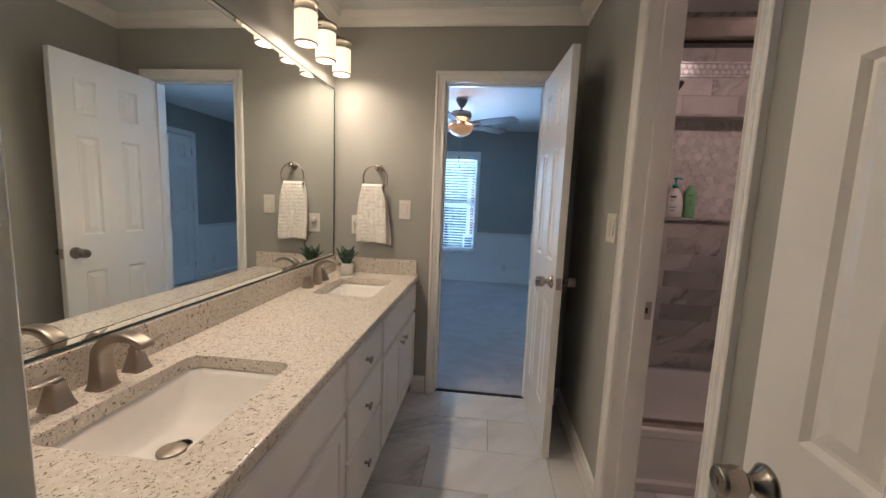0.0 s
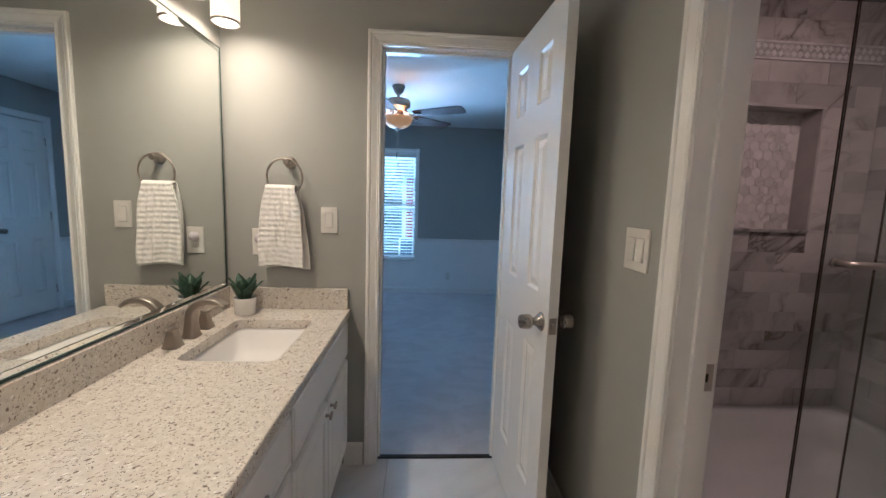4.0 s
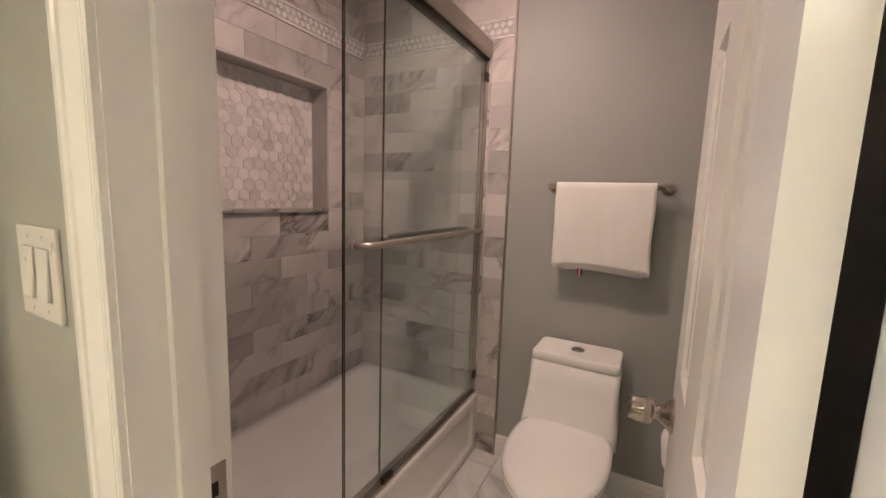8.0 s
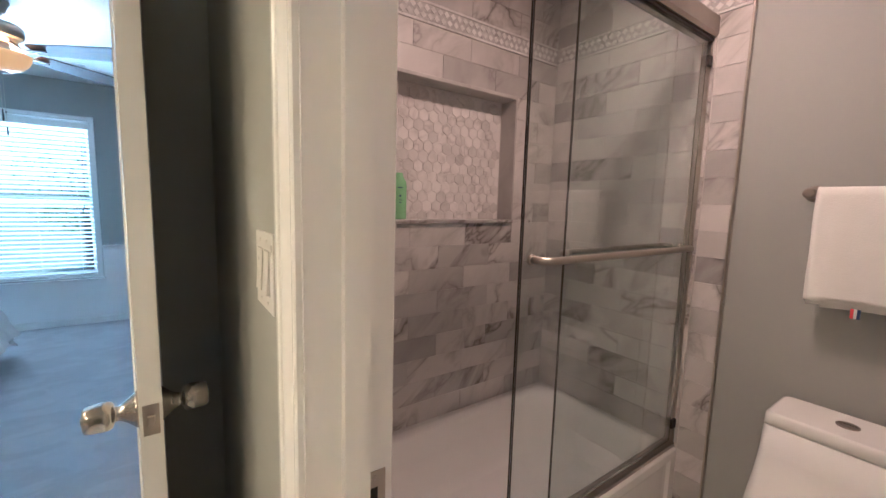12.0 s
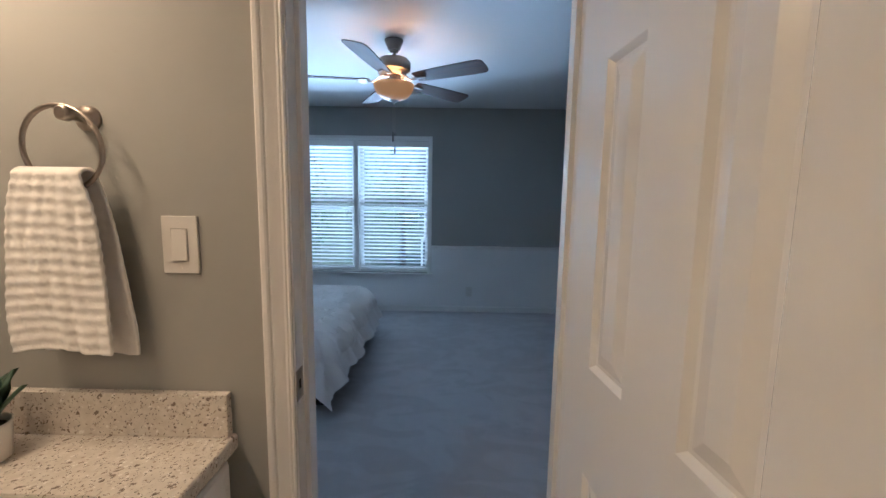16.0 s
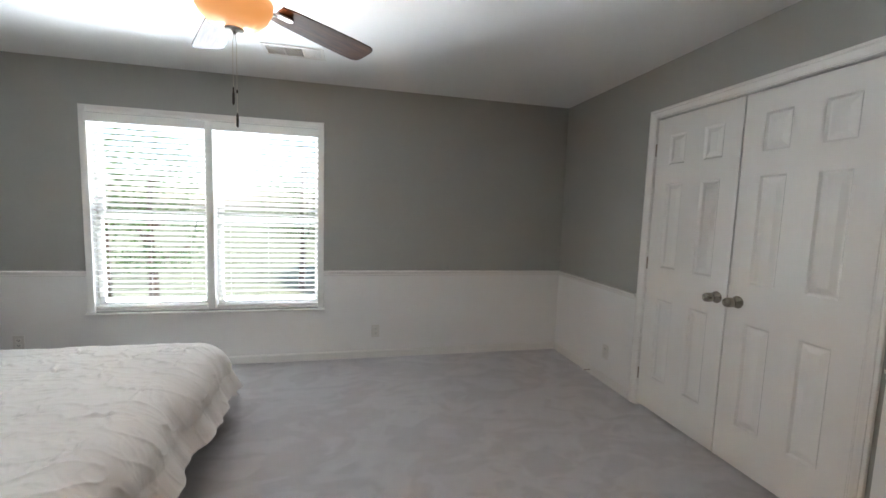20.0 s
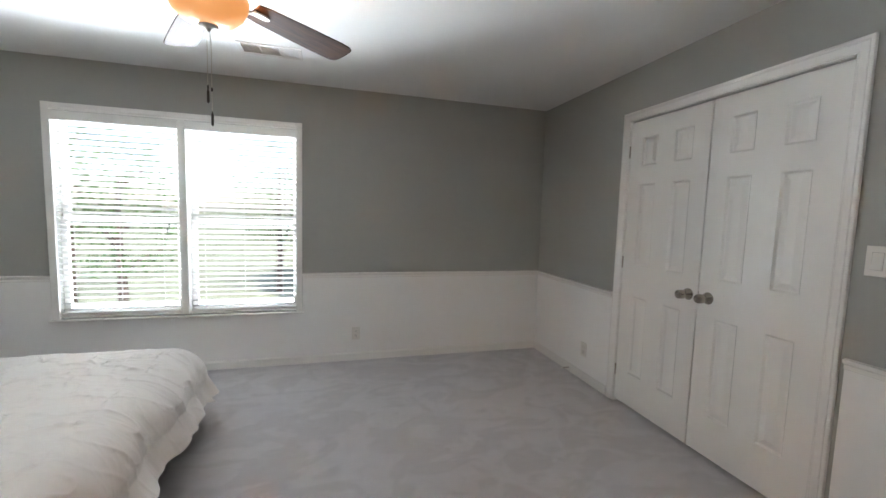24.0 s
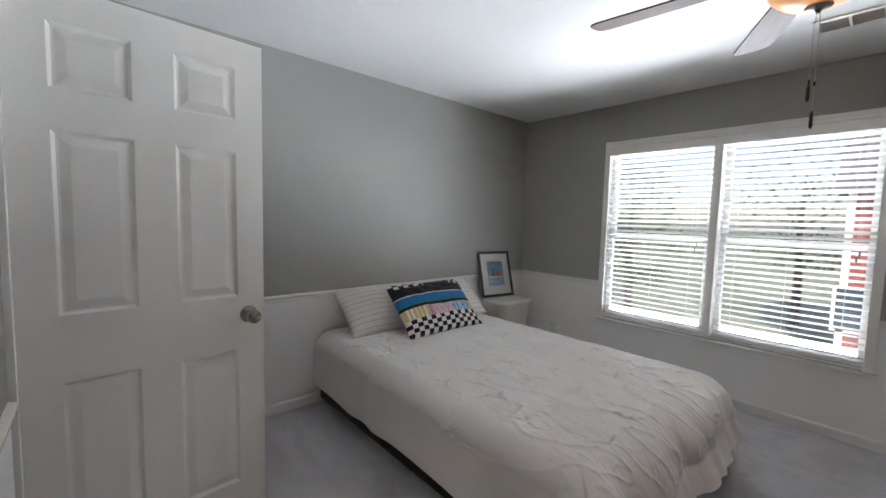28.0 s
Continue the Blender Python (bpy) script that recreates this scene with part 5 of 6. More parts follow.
CHAIN = plain("beaded_chain", (0.55, 0.50, 0.42), 0.45, var=0.1, relief=0.0)
for x, z in ((-0.006, -0.640), (0.007, -0.722)):
    ch = part("pull_chain", tube(bmesh.new(), [(x * 0.4, 0, -0.402), (x, 0, -0.44), (x, 0, z + 0.03)], 0.0012, 6), CHAIN, f)
    part("chain_stop", lathe(bmesh.new(), [(0.002, -0.532), (0.003, -0.536), (0.003, -0.542), (0.002, -0.546)], 8, "z", (x, 0, z * 0.1)), BRONZEGLASS, ch)
    part("pull_fob", lathe(bmesh.new(), [(0.0015, z + 0.032), (0.0045, z + 0.020), (0.0048, z - 0.016), (0.002, z - 0.022)], 10, "z", (x, 0, 0)), BRONZEGLASS, ch)


def blade_mesh():
    bm = bmesh.new()
    top, bot = [], []
    outline = [(0.175, 0.048), (0.22, 0.056), (0.40, 0.066), (0.58, 0.072), (0.640, 0.071), (0.662, 0.062), (0.672, 0.044), (0.675, 0.0)]
    loop = outline + [(x, -y) for x, y in outline[-2::-1]]
    for z, store in ((0.003, top), (-0.003, bot)):
        for x, y in loop:
            store.append(bm.verts.new((x, y, z)))
    bm.faces.new(top)
    bm.faces.new(bot[::-1])
    n = len(loop)
    for k in range(n):
        bm.faces.new((top[k], bot[k], bot[(k + 1) % n], top[(k + 1) % n]))
    return bm


for k in range(5):
    rot = pose(0, 0, -0.258, 0, 0, FAN_TURN + 72 * k)
    bm = bmesh.new()
    tube(bm, [(0.060, 0.0, 0.040), (0.090, 0.0, 0.022), (0.125, 0.0, -0.008), (0.155, 0.0, -0.014), (0.18, 0.0, -0.006)], 0.012, 10, True, 0.45, [0.016, 0.013, 0.011, 0.012, 0.018])
    plate = [(0.160, 0.020), (0.176, 0.030), (0.200, 0.034), (0.222, 0.030), (0.240, 0.018), (0.248, 0.0)]
    plate += [(px, -py) for px, py in plate[-2::-1]]
    lo, hi = [[bm.verts.new((px, py, pz + py * 0.2126)) for px, py in plate] for pz in (-0.0115, -0.0045)]
    bm.faces.new(lo[::-1])
    bm.faces.new(hi)
    for q in range(len(plate)):
        bm.faces.new((lo[q], lo[(q + 1) % len(plate)], hi[(q + 1) % len(plate)], hi[q]))
    arm = part("blade_arm", bm, NICKEL, f)
    arm.matrix_local = rot
    bd = part("blade", blade_mesh(), BLADE, arm, "dark walnut fan blade")
    bd.matrix_local = pose(0, 0, 0, -12, 0, 0)

# ceiling register
v = thing("ceiling_vent", (-0.226, 5.728, RC), "white steel ceiling register with louvres", "vent")
part("frame", boxes(((-0.195, -0.095, -0.006), (0.195, -0.068, -0.0005)), ((-0.195, 0.068, -0.006), (0.195, 0.095, -0.0005)), ((-0.195, -0.068, -0.006), (-0.172, 0.068, -0.0005)), ((0.172, -0.068, -0.006), (0.195, 0.068, -0.0005)), ((-0.064, -0.068, -0.006), (-0.054, 0.068, -0.0005)), ((0.056, -0.068, -0.006), (0.066, 0.068, -0.0005))), WHITE, v)
# flat grey sheet, its colour stands for the shaded duct behind the louvres
part("dark_throat", boxes(((-0.172, -0.068, -0.0012), (0.172, 0.068, -0.0004))), plain("vent_shade", (0.60, 0.60, 0.59), 0.7, var=0.05), v)
for x0, x1 in ((-0.172, -0.064), (-0.054, 0.056)):
    for k in range(9):
        y = -0.060 + k * 0.015
        o = part("louvre", boxes(((x0, -0.006, -0.0006), (x1, 0.006, 0.0006))), WHITE, v)
        o.matrix_local = pose(0, y, -0.004, 28, 0, 0)
for k in range(9):
    o = part("louvre", boxes(((-0.0045, -0.068, -0.0006), (0.0045, 0.068, 0.0006))), WHITE, v)
    o.matrix_local = pose(0.072 + k * 0.0122, 0, -0.004, 0, 28, 0)

ds = thing("door_stop", (RE - 0.013, 5.745, 0.035), "small spring door stop on the baseboard", "door stop", "", 90)
part("spring", lathe(bmesh.new(), [(0.006, 0.0), (0.0045, 0.004), (0.0045, 0.062)], 10, "y"), NICKEL, ds)
part("tip", lathe(bmesh.new(), [(0.006, 0.060), (0.006, 0.074), (0.004, 0.076)], 10, "y"), WHITE, ds)

# ---- bed ----
BX0, BX1, BY0, BY1, BTOP = -2.715, -0.715, 4.075, 5.415, 0.505
bed = thing("bed", ((BX0 + BX1) / 2, (BY0 + BY1) / 2, 0), "made double bed with black fabric base", "bed")
cx, cy = (BX0 + BX1) / 2, (BY0 + BY1) / 2
part("base", boxes(((BX0 - cx + 0.02, BY0 - cy - 0.045, 0.045), (BX1 - cx + 0.085, BY1 - cy + 0.04, 0.26)), bevel=0.015), BLACKFAB, bed, "black fabric box base")
for sx in (BX0 - cx + 0.10, BX1 - cx - 0.12):
    for sy in (BY0 - cy + 0.08, BY1 - cy - 0.08):
        part("leg", lathe(bmesh.new(), [(0.022, 0.0), (0.026, 0.05)], 12, "z", (sx, sy, 0)), DARK, bed)
part("mattress", boxes(((BX0 - cx, BY0 - cy, 0.261), (BX1 - cx, BY1 - cy, BTOP - 0.03)), bevel=0.04), COTTON, bed)

bm = bmesh.new()
NX, NY = 480, 430
SIDE, FOOT, R = 0.395, 0.375, 0.115
lenx, leny = (BX1 - BX0) + FOOT, (BY1 - BY0) + 2 * SIDE


def fold_over(s, limit):
    """How far past an edge a cloth has gone out and down after s metres of slack."""
    if s <= 0:
        return 0.0, 0.0
    r = R + 0.085 * limit
    q = r * math.pi / 2
    if s < q:
        return r * math.sin(s / r), r * (1 - math.cos(s / r))
    return r + (0.07 + 0.42 * limit) * (s - q), r + 0.98 * (s - q)


grid = []
for i in range(NX + 1):
    u = BX0 + lenx * i / NX
    row = []
    for j in range(NY + 1):
        v = BY0 - SIDE + leny * j / NY
        ou = max(0.0, u - (BX1 - R * 0.4))
        ov = max(0.0, (BY0 + R * 0.4) - v, v - (BY1 - R * 0.4))
        sg = -1 if v < (BY0 + BY1) / 2 else 1
        s = (ou ** 3 + ov ** 3) ** (1 / 3)
        reach = max(1e-9, math.hypot(ou, ov))
        out, down = fold_over(s, ou / reach)
        dx, dy = ou / reach, ov / reach
        x = min(u, BX1 - R * 0.4) + out * dx
        y = (min(max(v, BY0 + R * 0.4), BY1 - R * 0.4)) + sg * out * dy
        z = BTOP + 0.012 - down
        # pinched tufts and running creases
        gx, gy = (u + 2.7) / 0.26, (v - 4.0) / 0.26 + 0.5 * (int(math.floor((u + 2.7) / 0.26)) % 2)
        jx, jy = 0.45 * noise.noise((math.floor(gx) * 1.7 + 0.3, math.floor(gy) * 1.9, 8.0)), 0.45 * noise.noise((math.floor(gx) * 1.3, math.floor(gy) * 2.1 + 0.4, 11.0))
        fx, fy = gx - math.floor(gx) - 0.5 - jx, gy - math.floor(gy) - 0.5 - jy
        rad = math.hypot(fx, fy)
        ang = math.atan2(fy, fx)
        turn = 12 * noise.noise((math.floor(gx) * 3.1, math.floor(gy) * 2.3, 0))
        star = max(0.0, 1 - 2.6 * abs(math.sin(ang * 1.5 + turn + 0.8 * noise.noise((u * 14, v * 14, 6.0)))))
        flat = 1.0 - 0.75 * min(1.0, ov / 0.10)
        tuft = -0.007 * math.exp(-(rad / 0.07) ** 2) + 0.0075 * star * math.exp(-(rad / 0.36) ** 2) * min(1.0, rad / 0.05)
        w1 = noise.noise((u * 2.4, v * 4.5, 0.3))
        w2 = noise.noise((u * 9.0 + w1, v * 20.0 + 2 * w1, 1.7))
        w3 = 1 - abs(noise.noise((u * 4.0 + v * 2.0, v * 8.0 - u * 2.2, 4.2))) * 2.6
        lower = min(1.0, max(0.0, (u + 2.3) / 1.3))
        crease = 0.0090 * max(0.0, w3) ** 7 * (0.25 + 0.75 * lower)
        w4 = 1 - abs(noise.noise((u * 5.0 - v * 2.0, v * 17.0 + u * 3.0, 9.1))) * 3.2
        w5 = 1 - abs(noise.noise((u * 7.0 + 2.0 * w1, v * 27.0 + 5.0 * w1, 3.3))) * 3.4
        fine = 0.0048 * max(0.0, w4) ** 4 * (0.3 + 1.4 * abs(noise.noise((u * 1.5, v * 1.5, 5.0)))) + 0.0036 * max(0.0, w5) ** 4 * lower
        amp = 0.0042 * w1 + (0.0014 * w2 + crease + 1.35 * tuft + fine) * flat
        hang = min(1.0, s / 0.25)
        along = u if ov >= ou else v
        foot = min(1.0, ou / 0.12)
        flute = hang * (0.007 + 0.012 * foot) * math.sin(along * 13.0 + 3.5 * noise.noise((along * 2.0, 3.0, 0))) + hang * 0.006 * foot * math.sin(along * 37 + 4 * w1)
        push = amp * (0.4 + 0.6 * (1 - hang)) + flute * (0.5 + s * 1.4)
        if s > 0:
            steep = min(1.0, s / (R * 1.3))
            x += push * dx * steep
            y += sg * push * dy * steep
            z += push * (1 - steep)
        else:
            z += push
        hem = 0.018 + 0.010 * noise.noise((u * 6, v * 6, 7))
        if z < hem:
            slack = hem - z
            x += dx * slack * 0.35
            y += sg * dy * slack * 0.35
            z = hem + 0.012 * abs(noise.noise((u * 16, v * 16, 2)))
        row.append(bm.verts.new((x - cx, y - cy, z)))
    grid.append(row)
for a, b in zip(grid, grid[1:]):
    for k in range(NY):
        bm.faces.new((a[k], a[k + 1], b[k + 1], b[k])).smooth = True
cf = new("comforter", link_mesh("comforter", bm, COTTON, True))
cf.matrix_world = pose(cx, cy, 0)
tagged(cf, "white pinch-pleated comforter, rumpled, draped over the bed", "comforter")


def cushion(bm, w, h, t, seed, bend=0.0, nu=44, nv=30, pick=None):
    """A stuffed pillow standing in the x-z plane, z from 0 to h; pick gives each front face a material by its place in 0..1."""
    vs = {}
    for side in (1, -1):
        for i in range(nu + 1):
            for j in range(nv + 1):
                a, b = i / nu * 2 - 1, j / nv * 2 - 1
                edge = max(0.0, (1 - abs(a) ** 2.6)) ** 0.55 * max(0.0, (1 - abs(b) ** 2.6)) ** 0.55
                if side < 0 and (i in (0, nu) or j in (0, nv)):
                    vs[side, i, j] = vs[1, i, j]
                    continue
                pull_in = 0.055 * (1 - abs(a) ** 2) * abs(b) ** 3
                pull_in2 = 0.045 * (1 - abs(b) ** 2) * abs(a) ** 3
                n1 = noise.noise((a * 2.1 + seed, b * 2.3, side * 1.7))
                n2 = noise.noise((a * 6.5, b * 6.0 + seed, side * 2.9))
                x = w / 2 * a * (1 - pull_in2)
                z = h / 2 + h / 2 * b * (1 - pull_in) + bend * (a * a - 0.4)
                y = side * t / 2 * edge * (1 + 0.12 * n1) + 0.010 * n2 * edge
                vs[side, i, j] = bm.verts.new((x, y, z))
    for side in (1, -1):
        for i in range(nu):
            for j in range(nv):
                q = (vs[side, i, j], vs[side, i + 1, j], vs[side, i + 1, j + 1], vs[side, i, j + 1])
                fc = bm.faces.new(q)
                fc.smooth = True
                if pick:
                    fc.material_index = pick((i + 0.5) / nu, (j + 0.5) / nv)
    return bm


# striped sleeping pillows against the wall
STRIPE, _nt3, _b3 = base_material("striped_pillow_cotton", 0.9, 0.0, 0.2)
_v = coords(_nt3)
_sep = _nt3.nodes.new("ShaderNodeSeparateXYZ")
_nt3.links.new(_v, _sep.inputs[0])
_wv = node(_nt3, "ShaderNodeMath")
_wv.operation = "PINGPONG"
_nt3.links.new(_sep.outputs["Z"], _wv.inputs[0])
_wv.inputs[1].default_value = 0.021
_line = ramp(_nt3, _wv.outputs[0], [(0.0, 1.0), (0.0018, 1.0), (0.0030, 0.0)])
_nt3.links.new(mix(_nt3, _line, (0.72, 0.69, 0.655), (0.40, 0.37, 0.36)), _b3.inputs["Base Color"])
bump(_nt3, _b3, noise_tex(_nt3, _v, 700.0, 2.0), 0.15, 0.001)
for n, (py, px, lean) in enumerate(((4.475, -2.42, -50), (5.150, -2.42, -50))):
    o = new("pillow", link_mesh("pillow", cushion(bmesh.new(), 0.66, 0.44, 0.17, 3.0 + 5 * n), STRIPE, True))
    o.matrix_world = pose(px, py, BTOP + 0.008, 0, 0, 90) @ pose(0, 0, 0, lean, 0, 0)
    tagged(o, "white sleeping pillow with thin grey stripes", "pillow", "striped pillows")

# printed race pillow
PRINT = [fabric("print_" + n, c, 0.8, 500.0, 0.04, 0.1, 0.15) for n, c in (("black", (0.012, 0.012, 0.014)), ("white", (0.72, 0.70, 0.66)), ("blue", (0.010, 0.165, 0.42)), ("green", (0.02, 0.20, 0.10)), ("yellow", (0.62, 0.47, 0.20)), ("red", (0.52, 0.07, 0.09)), ("pink", (0.58, 0.36, 0.42)), ("sky", (0.10, 0.33, 0.62)))]


def race_print(u, v):
    if v < 0.27:
        return (int(u * 17) + int(v / 0.27 * 4)) % 2
    if v < 0.45:
        if u < 0.30:
            return 4 if int(u * 60) % 3 else 1
        if u < 0.36:
            return 5 if int(u * 60) % 2 else 6
        k = int((u - 0.36) / 0.0125)
        if u > 0.88:
            return 4
        return (6 if u < 0.62 else 7) if k % 3 or 0.34 < v < 0.38 and k % 2 else 1
    if v < 0.50:
        return 0
    if v < 0.525:
        return 3
    if v < 0.67:
        return 2
    if v < 0.69:
        return 1
    if v < 0.86 or 0.42 < u < 0.80:
        return 0
    return (int(u * 17) + int((v - 0.86) / 0.14 * 2)) % 2


o = new("race_pillow", link_mesh("race_pillow", cushion(bmesh.new(), 0.72, 0.46, 0.16, 9.0, 0.0, 85, 60, race_print), PRINT, True))
o.matrix_world = pose(-2.175, 4.800, BTOP + 0.010, 0, 0, 90) @ pose(0, 0, 0, -46, 0, 0)
tagged(o, "printed pillow with blue stripe and black and white checks", "pillow")

# covered bedside bin and picture
nsn = thing("nightstand", (-2.555, 5.905, 0), "low cream fabric-covered bedside stand with rounded corners", "nightstand")
CREAM = fabric("cream_cover", (0.66, 0.63, 0.56), 0.8, 400.0, 0.03, 0.15, 0.2)
bm = bmesh.new()
rings = []
for g, z in ((-0.040, 0.0), (-0.030, 0.10), (-0.012, 0.40), (-0.006, 0.520), (0.004, 0.540), (0.008, 0.552), (0.004, 0.570), (-0.010, 0.578)):
    rings.append([bm.verts.new((px + 0.003 * noise.noise((px * 9, py * 9, z * 5)), py, z + (0.010 * noise.noise((px * 5, py * 5, 1)) if z > 0.5 else 0))) for px, py in rounded_loop(-0.170 - g, 0.170 + g, -0.225 - g, 0.225 + g, 0.075)])
for lo, hi in zip(rings, rings[1:]):
    n = len(lo)
    for k in range(n):
        bm.faces.new((lo[k], lo[(k + 1) % n], hi[(k + 1) % n], hi[k])).smooth = True
bm.faces.new(rings[-1])
bm.faces.new(rings[0][::-1])
part("cover", bm, CREAM, nsn)
BLACKWOOD = plain("black_frame_lacquer", (0.014, 0.012, 0.012), 0.3, var=0.1, relief=0.02)
MATBOARD = plain("white_mat_board", (0.72, 0.70, 0.66), 0.8, var=0.01, relief=0.03)
pf = new("picture_frame")
pf.matrix_world = pose(-2.600, 5.838, 0.585, 0, 0, 80) @ pose(0, 0, 0, -15, 0, 0)
tagged(pf, "black framed sailboat print leaning against the wall", "picture")
pw, ph, bw = 0.395, 0.455, 0.026
part("frame", boxes(((-pw / 2, -0.018, 0), (pw / 2, 0, bw)), ((-pw / 2, -0.018, ph - bw), (pw / 2, 0, ph)), ((-pw / 2, -0.018, bw), (-pw / 2 + bw, 0, ph - bw)), ((pw / 2 - bw, -0.018, bw), (pw / 2, 0, ph - bw)), bevel=0.003), BLACKWOOD, pf, "black lacquered frame")
part("mat", boxes(((-pw / 2 + bw - 0.002, -0.009, bw - 0.002), (pw / 2 - bw + 0.002, -0.006, ph - bw + 0.002))), MATBOARD, pf)
pr = part("print", boxes(((-0.098, -0.0105, 0.110), (0.098, -0.0092, 0.350))), plain("print_sky_blue", (0.13, 0.27, 0.46), 0.6, var=0.18, scale=9.0, relief=0.0), pf, "blue sea print")
part("sea", boxes(((-0.098, -0.0115, 0.110), (0.098, -0.0106, 0.205))), plain("print_sea", (0.20, 0.33, 0.46), 0.6, var=0.35, scale=22.0, relief=0.0), pr)
part("foam", boxes(((-0.085, -0.0122, 0.190), (0.080, -0.0116, 0.207))), MATBOARD, pr)
for x, wd, hh, col in ((-0.035, 0.034, 0.085, (0.05, 0.20, 0.07)), (0.018, 0.030, 0.075, (0.55, 0.05, 0.04)), (0.048, 0.026, 0.062, (0.60, 0.09, 0.05)), (-0.004, 0.018, 0.07, (0.60, 0.35, 0.08))):
    bm = bmesh.new()
    q = [(x - wd / 2, 0.203), (x + wd / 2, 0.203), (x + wd * 0.46, 0.203 + hh * 0.55), (x + wd * 0.1, 0.203 + hh), (x - wd * 0.35, 0.203 + hh * 0.6)]
    bm.faces.new([bm.verts.new((a, -0.0126, b)) for a, b in q])
    part("sail", bm, plain("sail_ink", col, 0.6, var=0.1, relief=0.0), pr)
part("glazing", boxes(((-pw / 2 + bw, -0.0145, bw), (pw / 2 - bw, -0.0135, ph - bw))), CLEARGLASS, pf).visible_shadow = False


# ---- outdoors seen through the blinds ----
GRASS = plain("lawn_grass", (0.21, 0.24, 0.16), 0.9, var=0.35, scale=1.5, grain=60, relief=0.6)
structure("ground", boxes(((-400, 6.60, -3.5), (400, 900, -3.2))), GRASS, "green lawn outside the window")
BRICK = plain("red_brick_wall", (0.33, 0.10, 0.075), 0.85, var=0.2, scale=6.0, grain=30, relief=0.4)
ROOF = plain("grey_shingles", (0.12, 0.11, 0.11), 0.9, var=0.25, scale=5.0, grain=30, relief=0.5)
CONCRETE = plain("pale_concrete", (0.42, 0.43, 0.44), 0.85, var=0.1, scale=0.8, grain=40, relief=0.3)
# assumed slab, added to make the ground below the house paler
structure("driveway", boxes(((-1.2, 11.0, -3.24), (16, 20.0, -3.17))), CONCRETE, "pale concrete driveway assumed across the lawn")
hs = thing("house", (5.2, 22.0, -3.2), "red brick house with white trim across the lawn", "house")
part("wall", boxes(((-6.2, 0, 0), (6, 8, 5.8))), BRICK, hs)
bm = bmesh.new()
extrude_profile(bm, [(-0.5, 5.8), (8.5, 5.8), (4, 8.6)], (-6.6, 0, 0), (6.4, 0, 0), (0, 1, 0))
part("roof", bm, ROOF, hs)
for x in (-5.8, -1.2, 2.2):
    wn = part("window", boxes(((x - 0.6, -0.06, 1.0), (x + 0.6, -0.002, 2.6))), WHITE, hs)
    part("pane", boxes(((x - 0.5, -0.08, 1.1), (x + 0.5, -0.061, 2.5))), plain("house_pane", (0.06, 0.08, 0.10), 0.05, var=0.05, relief=0.0), wn)
part("corner_board", boxes(((-6.25, -0.06, 0), (-6.05, -0.002, 5.8))), WHITE, hs)
FOLIAGE = plain("tree_leaves", (0.06, 0.12, 0.035), 0.7, var=0.5, scale=4.0, relief=0.0)
BARK = plain("tree_bark", (0.10, 0.075, 0.055), 0.9, var=0.3, scale=10, grain=40, relief=0.6)


def tree(x, y, h, seed):
    rng = random.Random(seed)
    t = thing("tree", (x, y, -3.2), "leafy green tree beyond the lawn", "tree", "trees outside")
    bm = bmesh.new()
    tube(bm, [(0, 0, 0), (0.05, 0.02, h * 0.25), (-0.04, 0.05, h * 0.55), (0.02, 0.0, h * 0.85)], 0.2, 10, True, 1.0, [0.20, 0.15, 0.10, 0.03])
    for k in range(7):
        a, z = k * 2.3, h * (0.35 + 0.07 * k)
        tube(bm, [(0, 0, z), (0.6 * math.cos(a), 0.6 * math.sin(a), z + 0.5), (1.3 * math.cos(a), 1.3 * math.sin(a), z + 0.9)], 0.05, 6, True, 1.0, [0.07, 0.045, 0.02])
    part("trunk", bm, BARK, t)
    vs, fs = [], []
    for k in range(2600):
        a, r, z = rng.uniform(0, 6.283), rng.random() ** 0.5, rng.uniform(0.35, 1.05)
        rad = h * 0.30 * (1 - ((z - 0.68) / 0.42) ** 2) ** 0.5 if abs(z - 0.68) < 0.42 else 0.1
        if noise.noise((a * 1.2, z * 5, seed)) < -0.22:
            continue
        c = Vector((rad * r * math.cos(a), rad * r * math.sin(a), z * h))
        u, w = Vector((rng.gauss(0, 1), rng.gauss(0, 1), rng.gauss(0, 1))).normalized(), Vector((rng.gauss(0, 1), rng.gauss(0, 1), rng.gauss(0, 1))).normalized()
        s = rng.uniform(0.06, 0.13)
        b0 = len(vs)
        vs += [c - u * s, c + w * s * 0.5, c + u * s, c - w * s * 0.5]
        fs.append((b0, b0 + 1, b0 + 2, b0 + 3))
    me = bpy.data.meshes.new("crown")
    me.from_pydata([tuple(v) for v in vs], [], fs)
    me.materials.append(FOLIAGE)
    cr = new("crown", me)
    cr.parent = t


tree(-6.5, 18.0, 6.5, 1)
tree(-2.6, 26.0, 8.0, 2)
tree(-11.0, 24.0, 9.0, 3)


# ---- tiles, piece by piece ----
_tiles = {}


def tile_mesh(name, w, h, t, material, edge=0.0009):
    """A flat tile in the x-z plane whose face looks to -y, with eased edges."""
    key = (name, round(w, 4), round(h, 4))
    if key not in _tiles:
        bm = bmesh.new()
        rings = [[bm.verts.new((px, y, pz)) for px, pz in ((i, i), (w - i, i), (w - i, h - i), (i, h - i))] for i, y in ((0, 0), (0, -t + edge), (edge, -t))]
        for lo, hi in zip(rings, rings[1:]):
            for k in range(4):
                bm.faces.new((lo[k], lo[(k + 1) % 4], hi[(k + 1) % 4], hi[k]))
        bm.faces.new(rings[-1])
        _tiles[key] = link_mesh(name, bm, material)
    return _tiles[key]


